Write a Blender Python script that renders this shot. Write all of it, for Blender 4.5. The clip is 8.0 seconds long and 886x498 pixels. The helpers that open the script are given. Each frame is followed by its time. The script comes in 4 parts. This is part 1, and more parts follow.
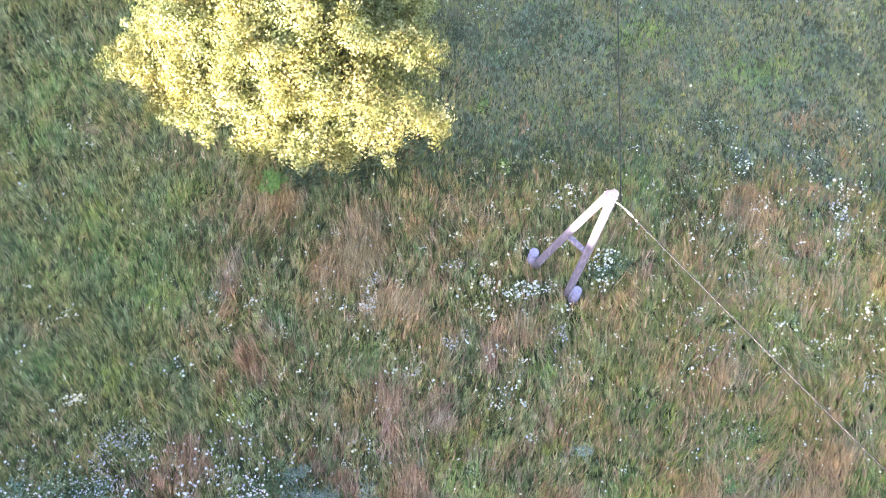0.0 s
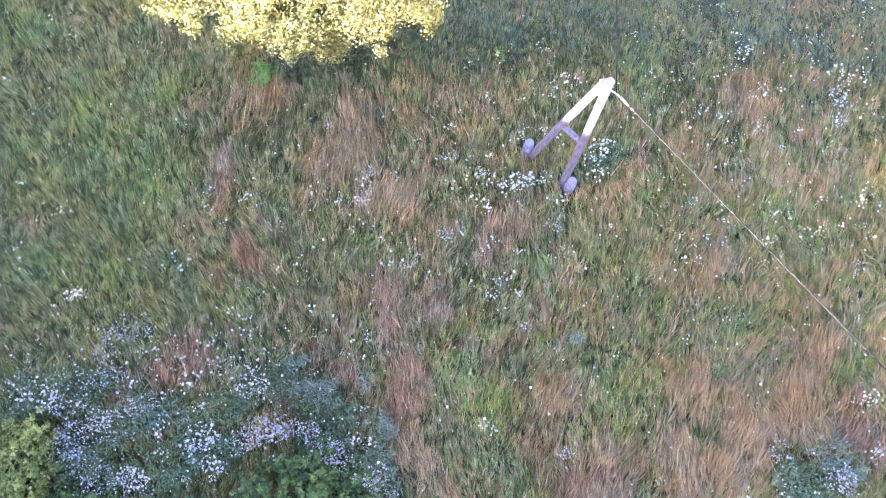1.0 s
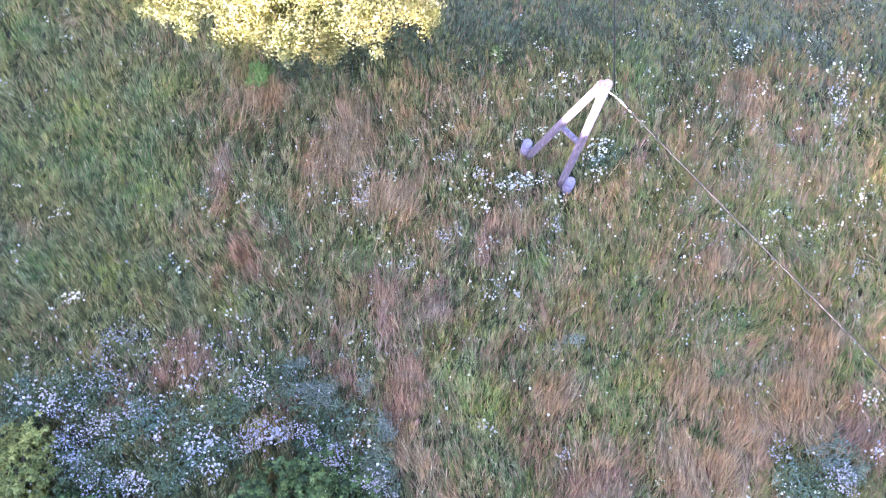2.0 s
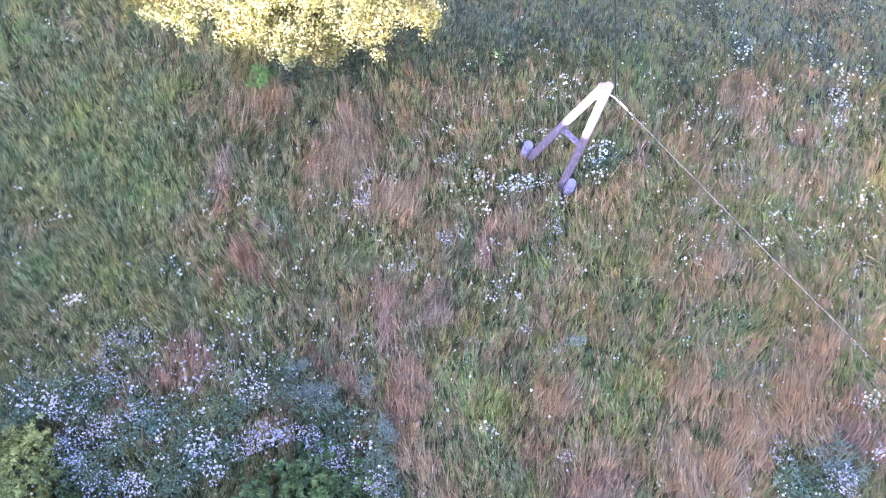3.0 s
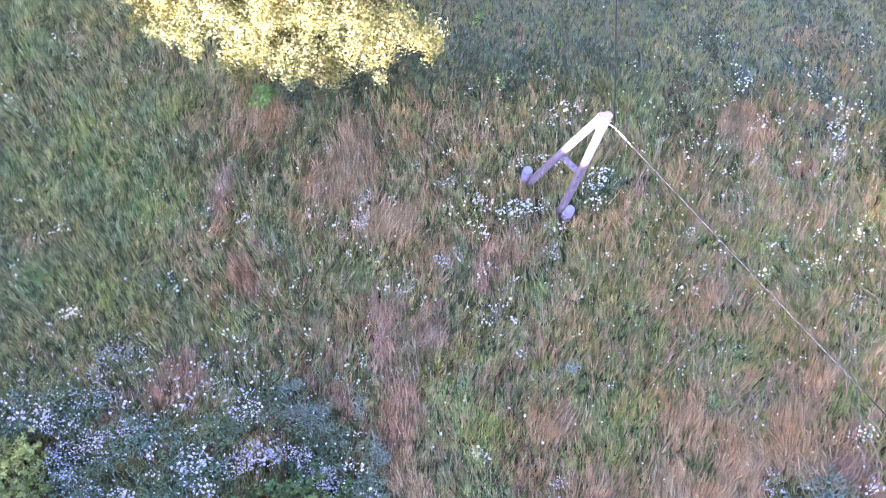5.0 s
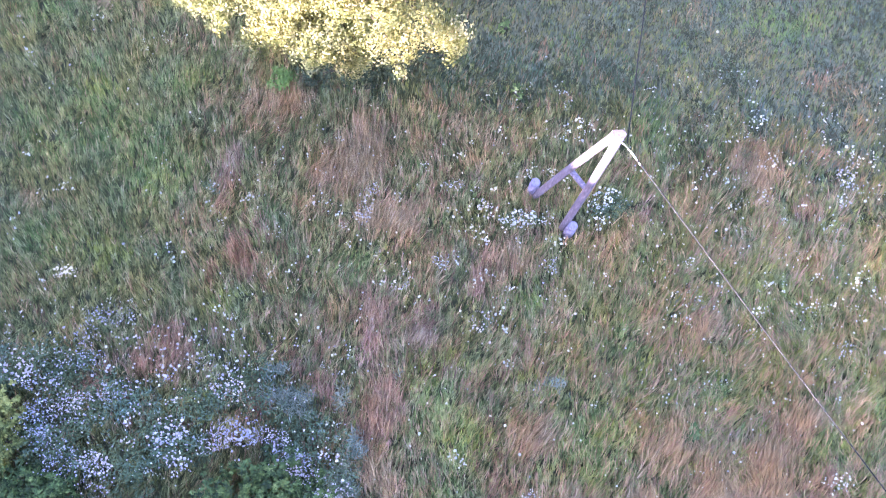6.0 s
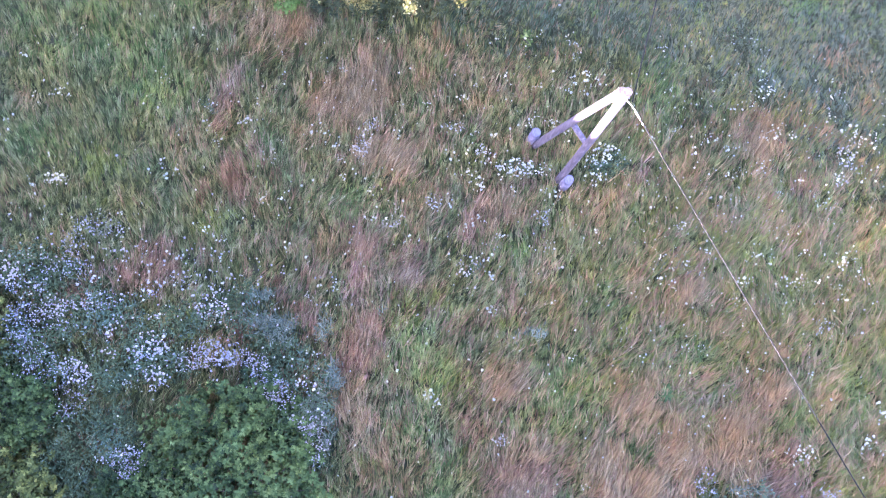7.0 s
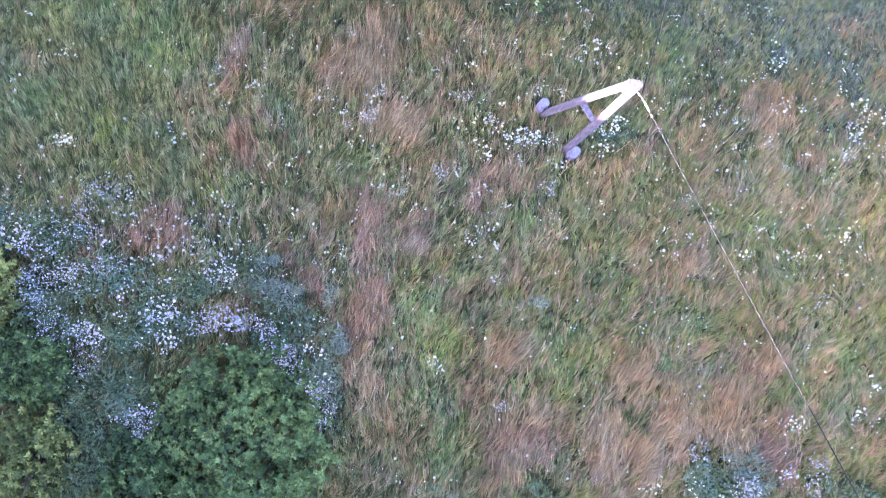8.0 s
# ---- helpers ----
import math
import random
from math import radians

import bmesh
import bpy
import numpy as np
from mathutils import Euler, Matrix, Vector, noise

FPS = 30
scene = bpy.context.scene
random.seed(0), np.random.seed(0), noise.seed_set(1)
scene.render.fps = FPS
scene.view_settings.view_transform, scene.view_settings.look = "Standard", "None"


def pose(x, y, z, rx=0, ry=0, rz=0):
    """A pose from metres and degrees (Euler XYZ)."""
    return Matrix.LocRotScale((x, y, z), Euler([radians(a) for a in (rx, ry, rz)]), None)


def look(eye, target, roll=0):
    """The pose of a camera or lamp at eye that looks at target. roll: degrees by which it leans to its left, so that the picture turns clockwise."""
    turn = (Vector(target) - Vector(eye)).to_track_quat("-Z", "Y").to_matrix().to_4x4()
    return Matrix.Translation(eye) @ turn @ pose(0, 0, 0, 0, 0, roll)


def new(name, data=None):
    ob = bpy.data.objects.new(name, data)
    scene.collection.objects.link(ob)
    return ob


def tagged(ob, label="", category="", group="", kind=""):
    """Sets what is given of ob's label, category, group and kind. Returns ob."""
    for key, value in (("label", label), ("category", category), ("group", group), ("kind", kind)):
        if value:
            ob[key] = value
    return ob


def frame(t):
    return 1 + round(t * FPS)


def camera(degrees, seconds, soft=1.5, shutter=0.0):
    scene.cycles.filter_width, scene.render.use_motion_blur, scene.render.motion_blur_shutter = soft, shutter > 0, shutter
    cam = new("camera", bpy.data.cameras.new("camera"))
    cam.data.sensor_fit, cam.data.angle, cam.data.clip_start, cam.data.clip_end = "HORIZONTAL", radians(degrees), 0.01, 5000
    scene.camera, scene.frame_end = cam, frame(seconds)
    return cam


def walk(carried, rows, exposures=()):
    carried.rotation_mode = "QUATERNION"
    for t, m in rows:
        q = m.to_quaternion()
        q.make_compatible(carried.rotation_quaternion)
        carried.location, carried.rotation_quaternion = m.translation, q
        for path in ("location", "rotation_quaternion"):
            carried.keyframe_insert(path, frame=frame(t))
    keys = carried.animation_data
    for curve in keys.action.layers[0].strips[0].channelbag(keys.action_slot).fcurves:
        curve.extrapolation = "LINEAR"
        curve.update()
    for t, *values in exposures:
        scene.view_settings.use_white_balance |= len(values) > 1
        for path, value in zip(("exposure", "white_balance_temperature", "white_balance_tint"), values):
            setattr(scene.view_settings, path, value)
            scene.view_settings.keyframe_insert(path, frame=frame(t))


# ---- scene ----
cam = camera(56.1, 8.0, soft=1.1)
PATH = [
    (0, (-2.823, -4.699, 20.689), (-2.847, -4.143, 18.768), -6.5),
    (0.1, (-2.811, -4.72, 20.681), (-2.841, -4.218, 18.746), -7.4),
    (0.5, (-2.799, -4.778, 20.674), (-2.838, -4.43, 18.705), -10.4),
    (1, (-2.767, -4.704, 20.659), (-2.804, -4.4, 18.683), -11.5),
    (1.5, (-2.709, -4.602, 20.625), (-2.747, -4.31, 18.646), -12.2),
    (3, (-2.73, -4.522, 20.653), (-2.769, -4.229, 18.675), -12.5),
    (3.5, (-2.677, -4.458, 20.683), (-2.725, -4.16, 18.706), -13.9),
    (4, (-2.652, -4.414, 20.713), (-2.699, -4.095, 18.739), -13.2),
    (4.5, (-2.67, -4.441, 20.698), (-2.708, -4.104, 18.727), -10.8),
    (4.7, (-2.667, -4.434, 20.695), (-2.703, -4.096, 18.725), -10.3),
    (5.8, (-2.695, -4.593, 20.69), (-2.727, -4.24, 18.721), -3.8),
    (6, (-2.706, -4.635, 20.684), (-2.736, -4.274, 18.717), -1.7),
    (6.5, (-2.716, -4.733, 20.661), (-2.734, -4.344, 18.699), 4.0),
    (7, (-2.728, -4.618, 20.686), (-2.722, -4.394, 18.698), 9.8),
    (7.5, (-2.783, -4.123, 20.807), (-2.768, -4.026, 18.809), 17.6),
    (8, (-2.958, -3.545, 20.981), (-2.932, -3.504, 18.982), 41.6),
]
walk(cam, [(t, look(eye, target, roll)) for t, eye, target, roll in PATH],
     exposures=[(0.0, 3.78, 6700, 22), (0.5, 3.84, 6300, 31), (1.0, 3.82, 6200, 34), (3.0, 3.83, 5880, 43), (6.5, 3.82, 5850, 43), (8.0, 3.84, 5920, 38)])

# ---- world and sun ----
SUN_SIDE = Vector((-0.77, -0.64, 0.0)).normalized()   # towards the sun, on the ground
ACROSS = Vector((SUN_SIDE.y, -SUN_SIDE.x, 0.0))
ELEVATION = radians(12)
world = bpy.data.worlds.new("evening_sky")
scene.world = world
world.use_nodes = True
sky = world.node_tree.nodes.new("ShaderNodeTexSky")
sky.sky_type, sky.sun_disc = "NISHITA", False
sky.sun_elevation, sky.sun_rotation = ELEVATION, math.atan2(SUN_SIDE.x, SUN_SIDE.y)
back = world.node_tree.nodes["Background"]
back.inputs["Strength"].default_value = 0.12
world.node_tree.links.new(sky.outputs[0], back.inputs["Color"])
lamp = bpy.data.lights.new("sun", "SUN")
lamp.energy, lamp.angle, lamp.color = 4.5, radians(0.8), (1.0, 0.89, 0.74)
sun = new("sun", lamp)
towards = SUN_SIDE * math.cos(ELEVATION) + Vector((0, 0, math.sin(ELEVATION)))
sun.matrix_world = look(towards * 60, (0, 0, 0))


# ---- materials ----
def links(mat):
    return mat.node_tree.nodes, mat.node_tree.links


def ramp(nodes, stops):
    r = nodes.new("ShaderNodeValToRGB")
    while len(r.color_ramp.elements) < len(stops):
        r.color_ramp.elements.new(0.5)
    for e, (at, col) in zip(r.color_ramp.elements, stops):
        e.position, e.color = at, (*col, 1)
    return r


def plant_material(name, stops, rough=0.6, through_light=0.25, gloss=0.2):
    """Blades and leaves: the colour runs over the plant's own tint, with a fine mottle."""
    mat = bpy.data.materials.new(name)
    mat.use_nodes = True
    n, l = links(mat)
    bsdf, out = n["Principled BSDF"], n["Material Output"]
    att = n.new("ShaderNodeAttribute")
    att.attribute_name = "tint"
    r = ramp(n, stops)
    l.new(att.outputs["Fac"], r.inputs[0])
    geo = n.new("ShaderNodeNewGeometry")
    tex = n.new("ShaderNodeTexNoise")
    tex.inputs["Scale"].default_value, tex.inputs["Detail"].default_value = 5.0, 6.0
    l.new(geo.outputs["Position"], tex.inputs["Vector"])
    r2 = ramp(n, [(0.3, (0.70, 0.72, 0.74)), (0.7, (1.22, 1.18, 1.13))])
    l.new(tex.outputs["Fac"], r2.inputs[0])
    wide = n.new("ShaderNodeTexNoise")
    wide.inputs["Scale"].default_value, wide.inputs["Detail"].default_value = 1.1, 3.0
    l.new(geo.outputs["Position"], wide.inputs["Vector"])
    r3 = ramp(n, [(0.3, (0.84, 0.96, 1.08)), (0.5, (1.0, 1.0, 1.0)), (0.7, (1.14, 1.03, 0.90))])
    l.new(wide.outputs["Fac"], r3.inputs[0])
    hue = n.new("ShaderNodeMix")
    hue.data_type, hue.blend_type = "RGBA", "MULTIPLY"
    hue.inputs[0].default_value = 1.0
    l.new(r.outputs[0], hue.inputs[6])
    l.new(r3.outputs[0], hue.inputs[7])
    mix = n.new("ShaderNodeMix")
    mix.data_type, mix.blend_type = "RGBA", "MULTIPLY"
    mix.inputs[0].default_value = 1.0
    l.new(hue.outputs[2], mix.inputs[6])
    l.new(r2.outputs[0], mix.inputs[7])
    l.new(mix.outputs[2], bsdf.inputs["Base Color"])
    bsdf.inputs["Roughness"].default_value = rough
    bsdf.inputs["Specular IOR Level"].default_value = gloss
    tr = n.new("ShaderNodeBsdfTranslucent")
    l.new(mix.outputs[2], tr.inputs["Color"])
    sh = n.new("ShaderNodeMixShader")
    sh.inputs[0].default_value = through_light
    l.new(bsdf.outputs[0], sh.inputs[1])
    l.new(tr.outputs[0], sh.inputs[2])
    l.new(sh.outputs[0], out.inputs["Surface"])
    return mat


def solid_material(name, stops, rough=0.8, scale=(1, 1, 1), size=6.0, bump=0.3, metal=0.0):
    """A surface whose colour runs over noise, stretched by scale, with relief."""
    mat = bpy.data.materials.new(name)
    mat.use_nodes = True
    n, l = links(mat)
    bsdf = n["Principled BSDF"]
    co = n.new("ShaderNodeTexCoord")
    mp = n.new("ShaderNodeMapping")
    mp.inputs["Scale"].default_value = scale
    l.new(co.outputs["Object"], mp.inputs["Vector"])
    tex = n.new("ShaderNodeTexNoise")
    tex.inputs["Scale"].default_value, tex.inputs["Detail"].default_value, tex.inputs["Roughness"].default_value = size, 9.0, 0.62
    l.new(mp.outputs[0], tex.inputs["Vector"])
    r = ramp(n, stops)
    l.new(tex.outputs["Fac"], r.inputs[0])
    l.new(r.outputs[0], bsdf.inputs["Base Color"])
    b = n.new("ShaderNodeBump")
    b.inputs["Strength"].default_value, b.inputs["Distance"].default_value = bump, 0.01
    l.new(tex.outputs["Fac"], b.inputs["Height"])
    l.new(b.outputs[0], bsdf.inputs["Normal"])
    bsdf.inputs["Roughness"].default_value, bsdf.inputs["Metallic"].default_value = rough, metal
    return mat


M_GREEN = plant_material("green_grass", [(0.0, (0.084, 0.099, 0.043)), (0.3, (0.190, 0.212, 0.084)), (0.65, (0.345, 0.353, 0.140)), (1.0, (0.53, 0.51, 0.265))])
M_LUSH = plant_material("lush_grass", [(0.0, (0.072, 0.128, 0.040)), (0.4, (0.165, 0.242, 0.080)), (0.75, (0.285, 0.365, 0.125)), (1.0, (0.44, 0.50, 0.20))])
M_DRY = plant_material("dry_grass", [(0.0, (0.175, 0.118, 0.058)), (0.4, (0.36, 0.243, 0.122)), (0.75, (0.525, 0.362, 0.20)), (1.0, (0.66, 0.485, 0.30))], 0.6, 0.2)
M_RED = plant_material("reddish_grass", [(0.0, (0.16, 0.088, 0.055)), (0.5, (0.37, 0.215, 0.132)), (1.0, (0.58, 0.39, 0.265))], 0.6, 0.2)
M_ROSE = plant_material("rose_seed_heads", [(0.0, (0.22, 0.10, 0.075)), (0.5, (0.47, 0.245, 0.185)), (1.0, (0.68, 0.44, 0.35))], 0.6, 0.2)
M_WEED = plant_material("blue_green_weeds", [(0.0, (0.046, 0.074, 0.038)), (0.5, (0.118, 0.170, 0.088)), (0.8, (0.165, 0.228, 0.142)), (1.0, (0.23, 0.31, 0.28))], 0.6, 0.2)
M_LIME = plant_material("yellow_green_grass", [(0.0, (0.12, 0.145, 0.032)), (0.4, (0.25, 0.28, 0.072)), (0.75, (0.39, 0.415, 0.115)), (1.0, (0.52, 0.53, 0.20))])
M_HAZE = plant_material("blue_grey_grass", [(0.0, (0.08, 0.11, 0.075)), (0.5, (0.175, 0.217, 0.168)), (1.0, (0.31, 0.35, 0.295))], 0.6, 0.2)
# grass colour with a pale veil of haze mixed in
M_VEIL = plant_material("veil_grey_grass", [(0.0, (0.10, 0.115, 0.070)), (0.5, (0.215, 0.238, 0.157)), (1.0, (0.36, 0.374, 0.265))], 0.65, 0.2, 0.15)
M_FLOWER = plant_material("white_petals", [(0.0, (0.40, 0.36, 0.42)), (0.35, (0.49, 0.46, 0.455)), (0.7, (0.60, 0.58, 0.475)), (1.0, (0.62, 0.585, 0.39))], 0.7, 0.2)
M_LEAF = plant_material("sunlit_leaves", [(0.0, (0.13, 0.15, 0.042)), (0.5, (0.305, 0.315, 0.115)), (1.0, (0.54, 0.505, 0.27))], 0.42, 0.52, 0.45)
M_BUSH = plant_material("bush_leaves", [(0.0, (0.020, 0.045, 0.017)), (0.5, (0.086, 0.146, 0.044)), (1.0, (0.225, 0.31, 0.105))], 0.55, 0.25, 0.3)
M_YELLOW = plant_material("yellowing_leaves", [(0.0, (0.045, 0.065, 0.022)), (0.5, (0.175, 0.20, 0.058)), (1.0, (0.42, 0.42, 0.13))], 0.5, 0.25)
M_BRIGHT = plant_material("fresh_leaves", [(0.0, (0.10, 0.18, 0.045)), (1.0, (0.23, 0.35, 0.095))], 0.5, 0.25)
M_OLIVE = plant_material("olive_leaves", [(0.0, (0.045, 0.060, 0.030)), (0.5, (0.095, 0.118, 0.060)), (1.0, (0.165, 0.19, 0.10))], 0.6, 0.25)
M_WOODS = plant_material("wood_leaves", [(0.0, (0.03, 0.05, 0.018)), (1.0, (0.08, 0.11, 0.035))], 0.6, 0.1)
M_SOIL = solid_material("meadow_soil", [(0.3, (0.045, 0.052, 0.026)), (0.5, (0.075, 0.082, 0.040)), (0.7, (0.12, 0.105, 0.058))], 0.95, (1, 1, 1), 1.4, 0.6)
M_BARK = solid_material("bark", [(0.3, (0.05, 0.04, 0.03)), (0.7, (0.16, 0.13, 0.10))], 0.9, (1, 1, 0.2), 18.0, 0.8)
M_POLE = solid_material("weathered_pole_wood", [(0.25, (0.082, 0.068, 0.096)), (0.5, (0.15, 0.125, 0.172)), (0.62, (0.21, 0.178, 0.238)), (0.72, (0.36, 0.325, 0.41))], 0.8, (7, 7, 0.8), 3.2, 0.6)
M_STUB = solid_material("grey_stub_concrete", [(0.3, (0.15, 0.13, 0.20)), (0.7, (0.28, 0.25, 0.36))], 0.85, (1, 1, 1), 14.0, 0.5)
M_STUB_TOP = solid_material("sawn_top", [(0.3, (0.12, 0.11, 0.16)), (0.5, (0.24, 0.215, 0.31)), (0.75, (0.33, 0.30, 0.40))], 0.85, (3, 1, 1), 9.0, 0.8)
M_STEEL = solid_material("galvanised_steel", [(0.3, (0.42, 0.42, 0.43)), (0.7, (0.60, 0.60, 0.60))], 0.45, (1, 1, 1), 30.0, 0.1, 0.7)
M_CABLE = solid_material("black_cable_sheath", [(0.3, (0.0045, 0.0045, 0.0045)), (0.7, (0.008, 0.008, 0.0075))], 0.38, (1, 1, 1), 30.0, 0.1)
M_CABLE.node_tree.nodes["Principled BSDF"].inputs["Specular IOR Level"].default_value = 0.36
M_CLAMP = solid_material("grey_plastic", [(0.3, (0.5, 0.5, 0.48)), (0.7, (0.62, 0.62, 0.60))], 0.5, (1, 1, 1), 20.0, 0.1)

rng = np.random.default_rng(7)


# ---- helpers for meshes ----
def mesh_from(name, verts, tris, mat, tint=None, smooth=False):
    me = bpy.data.meshes.new(name)
    nv, nf = len(verts), len(tris)
    me.vertices.add(nv)
    me.vertices.foreach_set("co", np.ascontiguousarray(verts, np.float32).ravel())
    me.loops.add(nf * 3)
    me.loops.foreach_set("vertex_index", np.ascontiguousarray(tris, np.int32).ravel())
    me.polygons.add(nf)
    me.polygons.foreach_set("loop_start", np.arange(nf, dtype=np.int32) * 3)
    if smooth:
        me.polygons.foreach_set("use_smooth", np.ones(nf, bool))
    if tint is not None:
        me.attributes.new("tint", "FLOAT", "POINT").data.foreach_set("value", np.ascontiguousarray(tint, np.float32))
    me.update(calc_edges=True)
    me.materials.append(mat)
    return me


def part(name, bm, material, parent, label=""):
    """A bmesh (or a mesh) as one object under a thing or a part."""
    if isinstance(bm, bmesh.types.BMesh):
        me = bpy.data.meshes.new(name)
        bm.to_mesh(me)
        bm.free()
        me.materials.append(material)
    else:
        me = bm
    ob = new(name, me)
    ob.parent = parent
    return tagged(ob, label) if label else ob


def rise(y):
    """The ground's height: the meadow rises a little towards the bushes."""
    u = np.clip((-1.5 - np.asarray(y, float)) / 6.0, 0, 1)
    return 0.5 * u * u * (3 - 2 * u)


GRID = rng.random((64, 64))


def field(x, y, size, shift=0):
    """Smooth noise from 0 to 1 over the plan, with cells of that size."""
    u, v = np.asarray(x) / size + 17.3 + shift * 5.7, np.asarray(y) / size + 9.1 + shift * 3.1
    i, j = np.floor(u).astype(int), np.floor(v).astype(int)
    a, b = u - i, v - j
    a, b = a * a * (3 - 2 * a), b * b * (3 - 2 * b)
    g = lambda p, q: GRID[p % 64, q % 64]
    return (g(i, j) * (1 - a) + g(i + 1, j) * a) * (1 - b) + (g(i, j + 1) * (1 - a) + g(i + 1, j + 1) * a) * b


def near(x, y, patches):
    """How far inside the nearest of some oval patches each place is: 1 in the middle, 0 outside."""
    best = np.zeros(len(x))
    x, y = x + (field(x, y, 0.6, 22) - 0.5) * 0.42 + (field(x, y, 0.2, 24) - 0.5) * 0.22, y + (field(x, y, 0.6, 23) - 0.5) * 0.42 + (field(x, y, 0.2, 26) - 0.5) * 0.22
    for cx, cy, rx, ry in patches:
        d = ((x - cx) / rx) ** 2 + ((y - cy) / ry) ** 2
        best = np.maximum(best, np.exp(-0.9 * d))
    return best


def blades_mesh(name, x, y, z, length, width, way, lean, droop, tint, mat):
    """Bent blades of grass, narrow at the root and the tip."""
    n = len(x)
    root = np.stack([x, y, z], 1)
    d = np.stack([np.cos(way), np.sin(way), np.zeros(n)], 1)
    side = np.stack([-np.sin(way), np.cos(way), np.zeros(n)], 1) * (width / 2)[:, None]
    up = np.array([0, 0, 1.0])
    mid = root + (length * 0.55)[:, None] * (d * np.sin(lean)[:, None] + up * np.cos(lean)[:, None])
    tip = mid + (length * 0.45)[:, None] * (d * np.sin(droop)[:, None] + up * np.cos(droop)[:, None])
    v = np.stack([root, mid + side, mid - side, tip], 1).reshape(-1, 3)
    f = (np.arange(n) * 4)[:, None, None] + np.array([[0, 1, 2], [2, 1, 3]])[None]
    return mesh_from(name, v, f.reshape(-1, 3), mat, np.repeat(tint, 4))


def leaves_mesh(name, c, normal, length, width, tint, mat, axis=None):
    """Leaves folded a little along the middle, each four corners."""
    n = len(c)
    normal = normal / np.linalg.norm(normal, axis=1)[:, None]
    a = rng.normal(size=(n, 3)) if axis is None else np.array(axis)
    a -= normal * (a * normal).sum(1)[:, None]
    a /= np.linalg.norm(a, axis=1)[:, None]
    b = np.cross(normal, a)
    L, W = (length / 2)[:, None], (width / 2)[:, None]
    v = np.stack([c - a * L, c + b * W + normal * W * 0.4 - a * L * 0.15, c + a * L, c - b * W + normal * W * 0.4 - a * L * 0.15], 1).reshape(-1, 3)
    f = (np.arange(n) * 4)[:, None, None] + np.array([[0, 2, 1], [0, 3, 2]])[None]
    return mesh_from(name, v, f.reshape(-1, 3), mat, np.repeat(tint, 4))


def tube(bm, points, radii, sides=10):
    """A tapered round limb through some points."""
    rings = []
    for i, p in enumerate(points):
        d = (Vector(points[min(i + 1, len(points) - 1)]) - Vector(points[max(i - 1, 0)])).normalized()
        q = d.to_track_quat("Z", "Y")
        rings.append([bm.verts.new(Vector(p) + q @ Vector((math.cos(k * math.tau / sides) * radii[i], math.sin(k * math.tau / sides) * radii[i], 0))) for k in range(sides)])
    for r, s in zip(rings, rings[1:]):
        for k in range(sides):
            bm.faces.new((r[k], r[(k + 1) % sides], s[(k + 1) % sides], s[k])).smooth = True
    bm.faces.new(rings[0][::-1])
    bm.faces.new(rings[-1])
    return bm


# ---- ground ----
far = [60, 110, 250, 700, 2500]
steps = [-v for v in far[::-1]] + [v * 1.0 for v in range(-40, 41)] + far
gx, gy = np.meshgrid(steps, steps)
gz = rise(gy) + (field(gx, gy, 2.3, 4) - 0.5) * 0.08
k = len(steps)
idx = np.arange(k * k).reshape(k, k)
quads = np.stack([idx[:-1, :-1], idx[:-1, 1:], idx[1:, 1:], idx[1:, :-1]], -1).reshape(-1, 4)
ground_mesh = mesh_from("ground", np.stack([gx, gy, gz], -1).reshape(-1, 3), np.concatenate([quads[:, [0, 1, 2]], quads[:, [0, 2, 3]]]), M_SOIL, smooth=True)
n, l = links(M_SOIL)
place = n.new("ShaderNodeNewGeometry")
patch = n.new("ShaderNodeTexNoise")
patch.inputs["Scale"].default_value, patch.inputs["Detail"].default_value = 0.35, 8.0
l.new(place.outputs["Position"], patch.inputs["Vector"])
turf = ramp(n, [(0.3, (0.055, 0.085, 0.030)), (0.5, (0.10, 0.135, 0.050)), (0.7, (0.19, 0.165, 0.085))])
l.new(patch.outputs["Fac"], turf.inputs[0])
reach = n.new("ShaderNodeVectorMath")
reach.operation = "DISTANCE"
reach.inputs[1].default_value = (-2.8, -1.0, 0.0)
l.new(place.outputs["Position"], reach.inputs[0])
edge = n.new("ShaderNodeMapRange")
edge.inputs["From Min"].default_value, edge.inputs["From Max"].default_value = 15.5, 19.0
l.new(reach.outputs["Value"], edge.inputs["Value"])
blend = n.new("ShaderNodeMix")
blend.data_type = "RGBA"
l.new(edge.outputs[0], blend.inputs[0])
soil_colour = n["Principled BSDF"].inputs["Base Color"]
l.new(soil_colour.links[0].from_socket, blend.inputs[6])
l.new(turf.outputs[0], blend.inputs[7])
l.new(blend.outputs[2], soil_colour)
tagged(new("ground", ground_mesh), "rough meadow soil with thatch under tall grass", "ground", kind="structure")

# ---- the meadow: where each kind of plant grows (place, reach across and along) ----
TAN_DEEP = [(-8.1, 2.7, 0.18, 0.45), (-7.37, 2.7, 0.49, 0.48), (-6.09, 0.65, 0.39, 0.53), (-5.3, 1.4, 0.55, 0.75), (-4.78, 1.6, 0.31, 0.35), (-4.43, -0.35, 0.67, 0.42), (-4.42, -6.46, 0.39, 0.31), (-4.1, -6.41, 0.45, 0.28), (-2.1, -8.81, 0.34, 0.13), (-1.45, -1.21, 0.39, 0.36), (-0.66, -5.45, 0.59, 0.31), (-0.36, -7.95, 0.42, 0.34), (0.01, -7.18, 0.53, 0.31)]
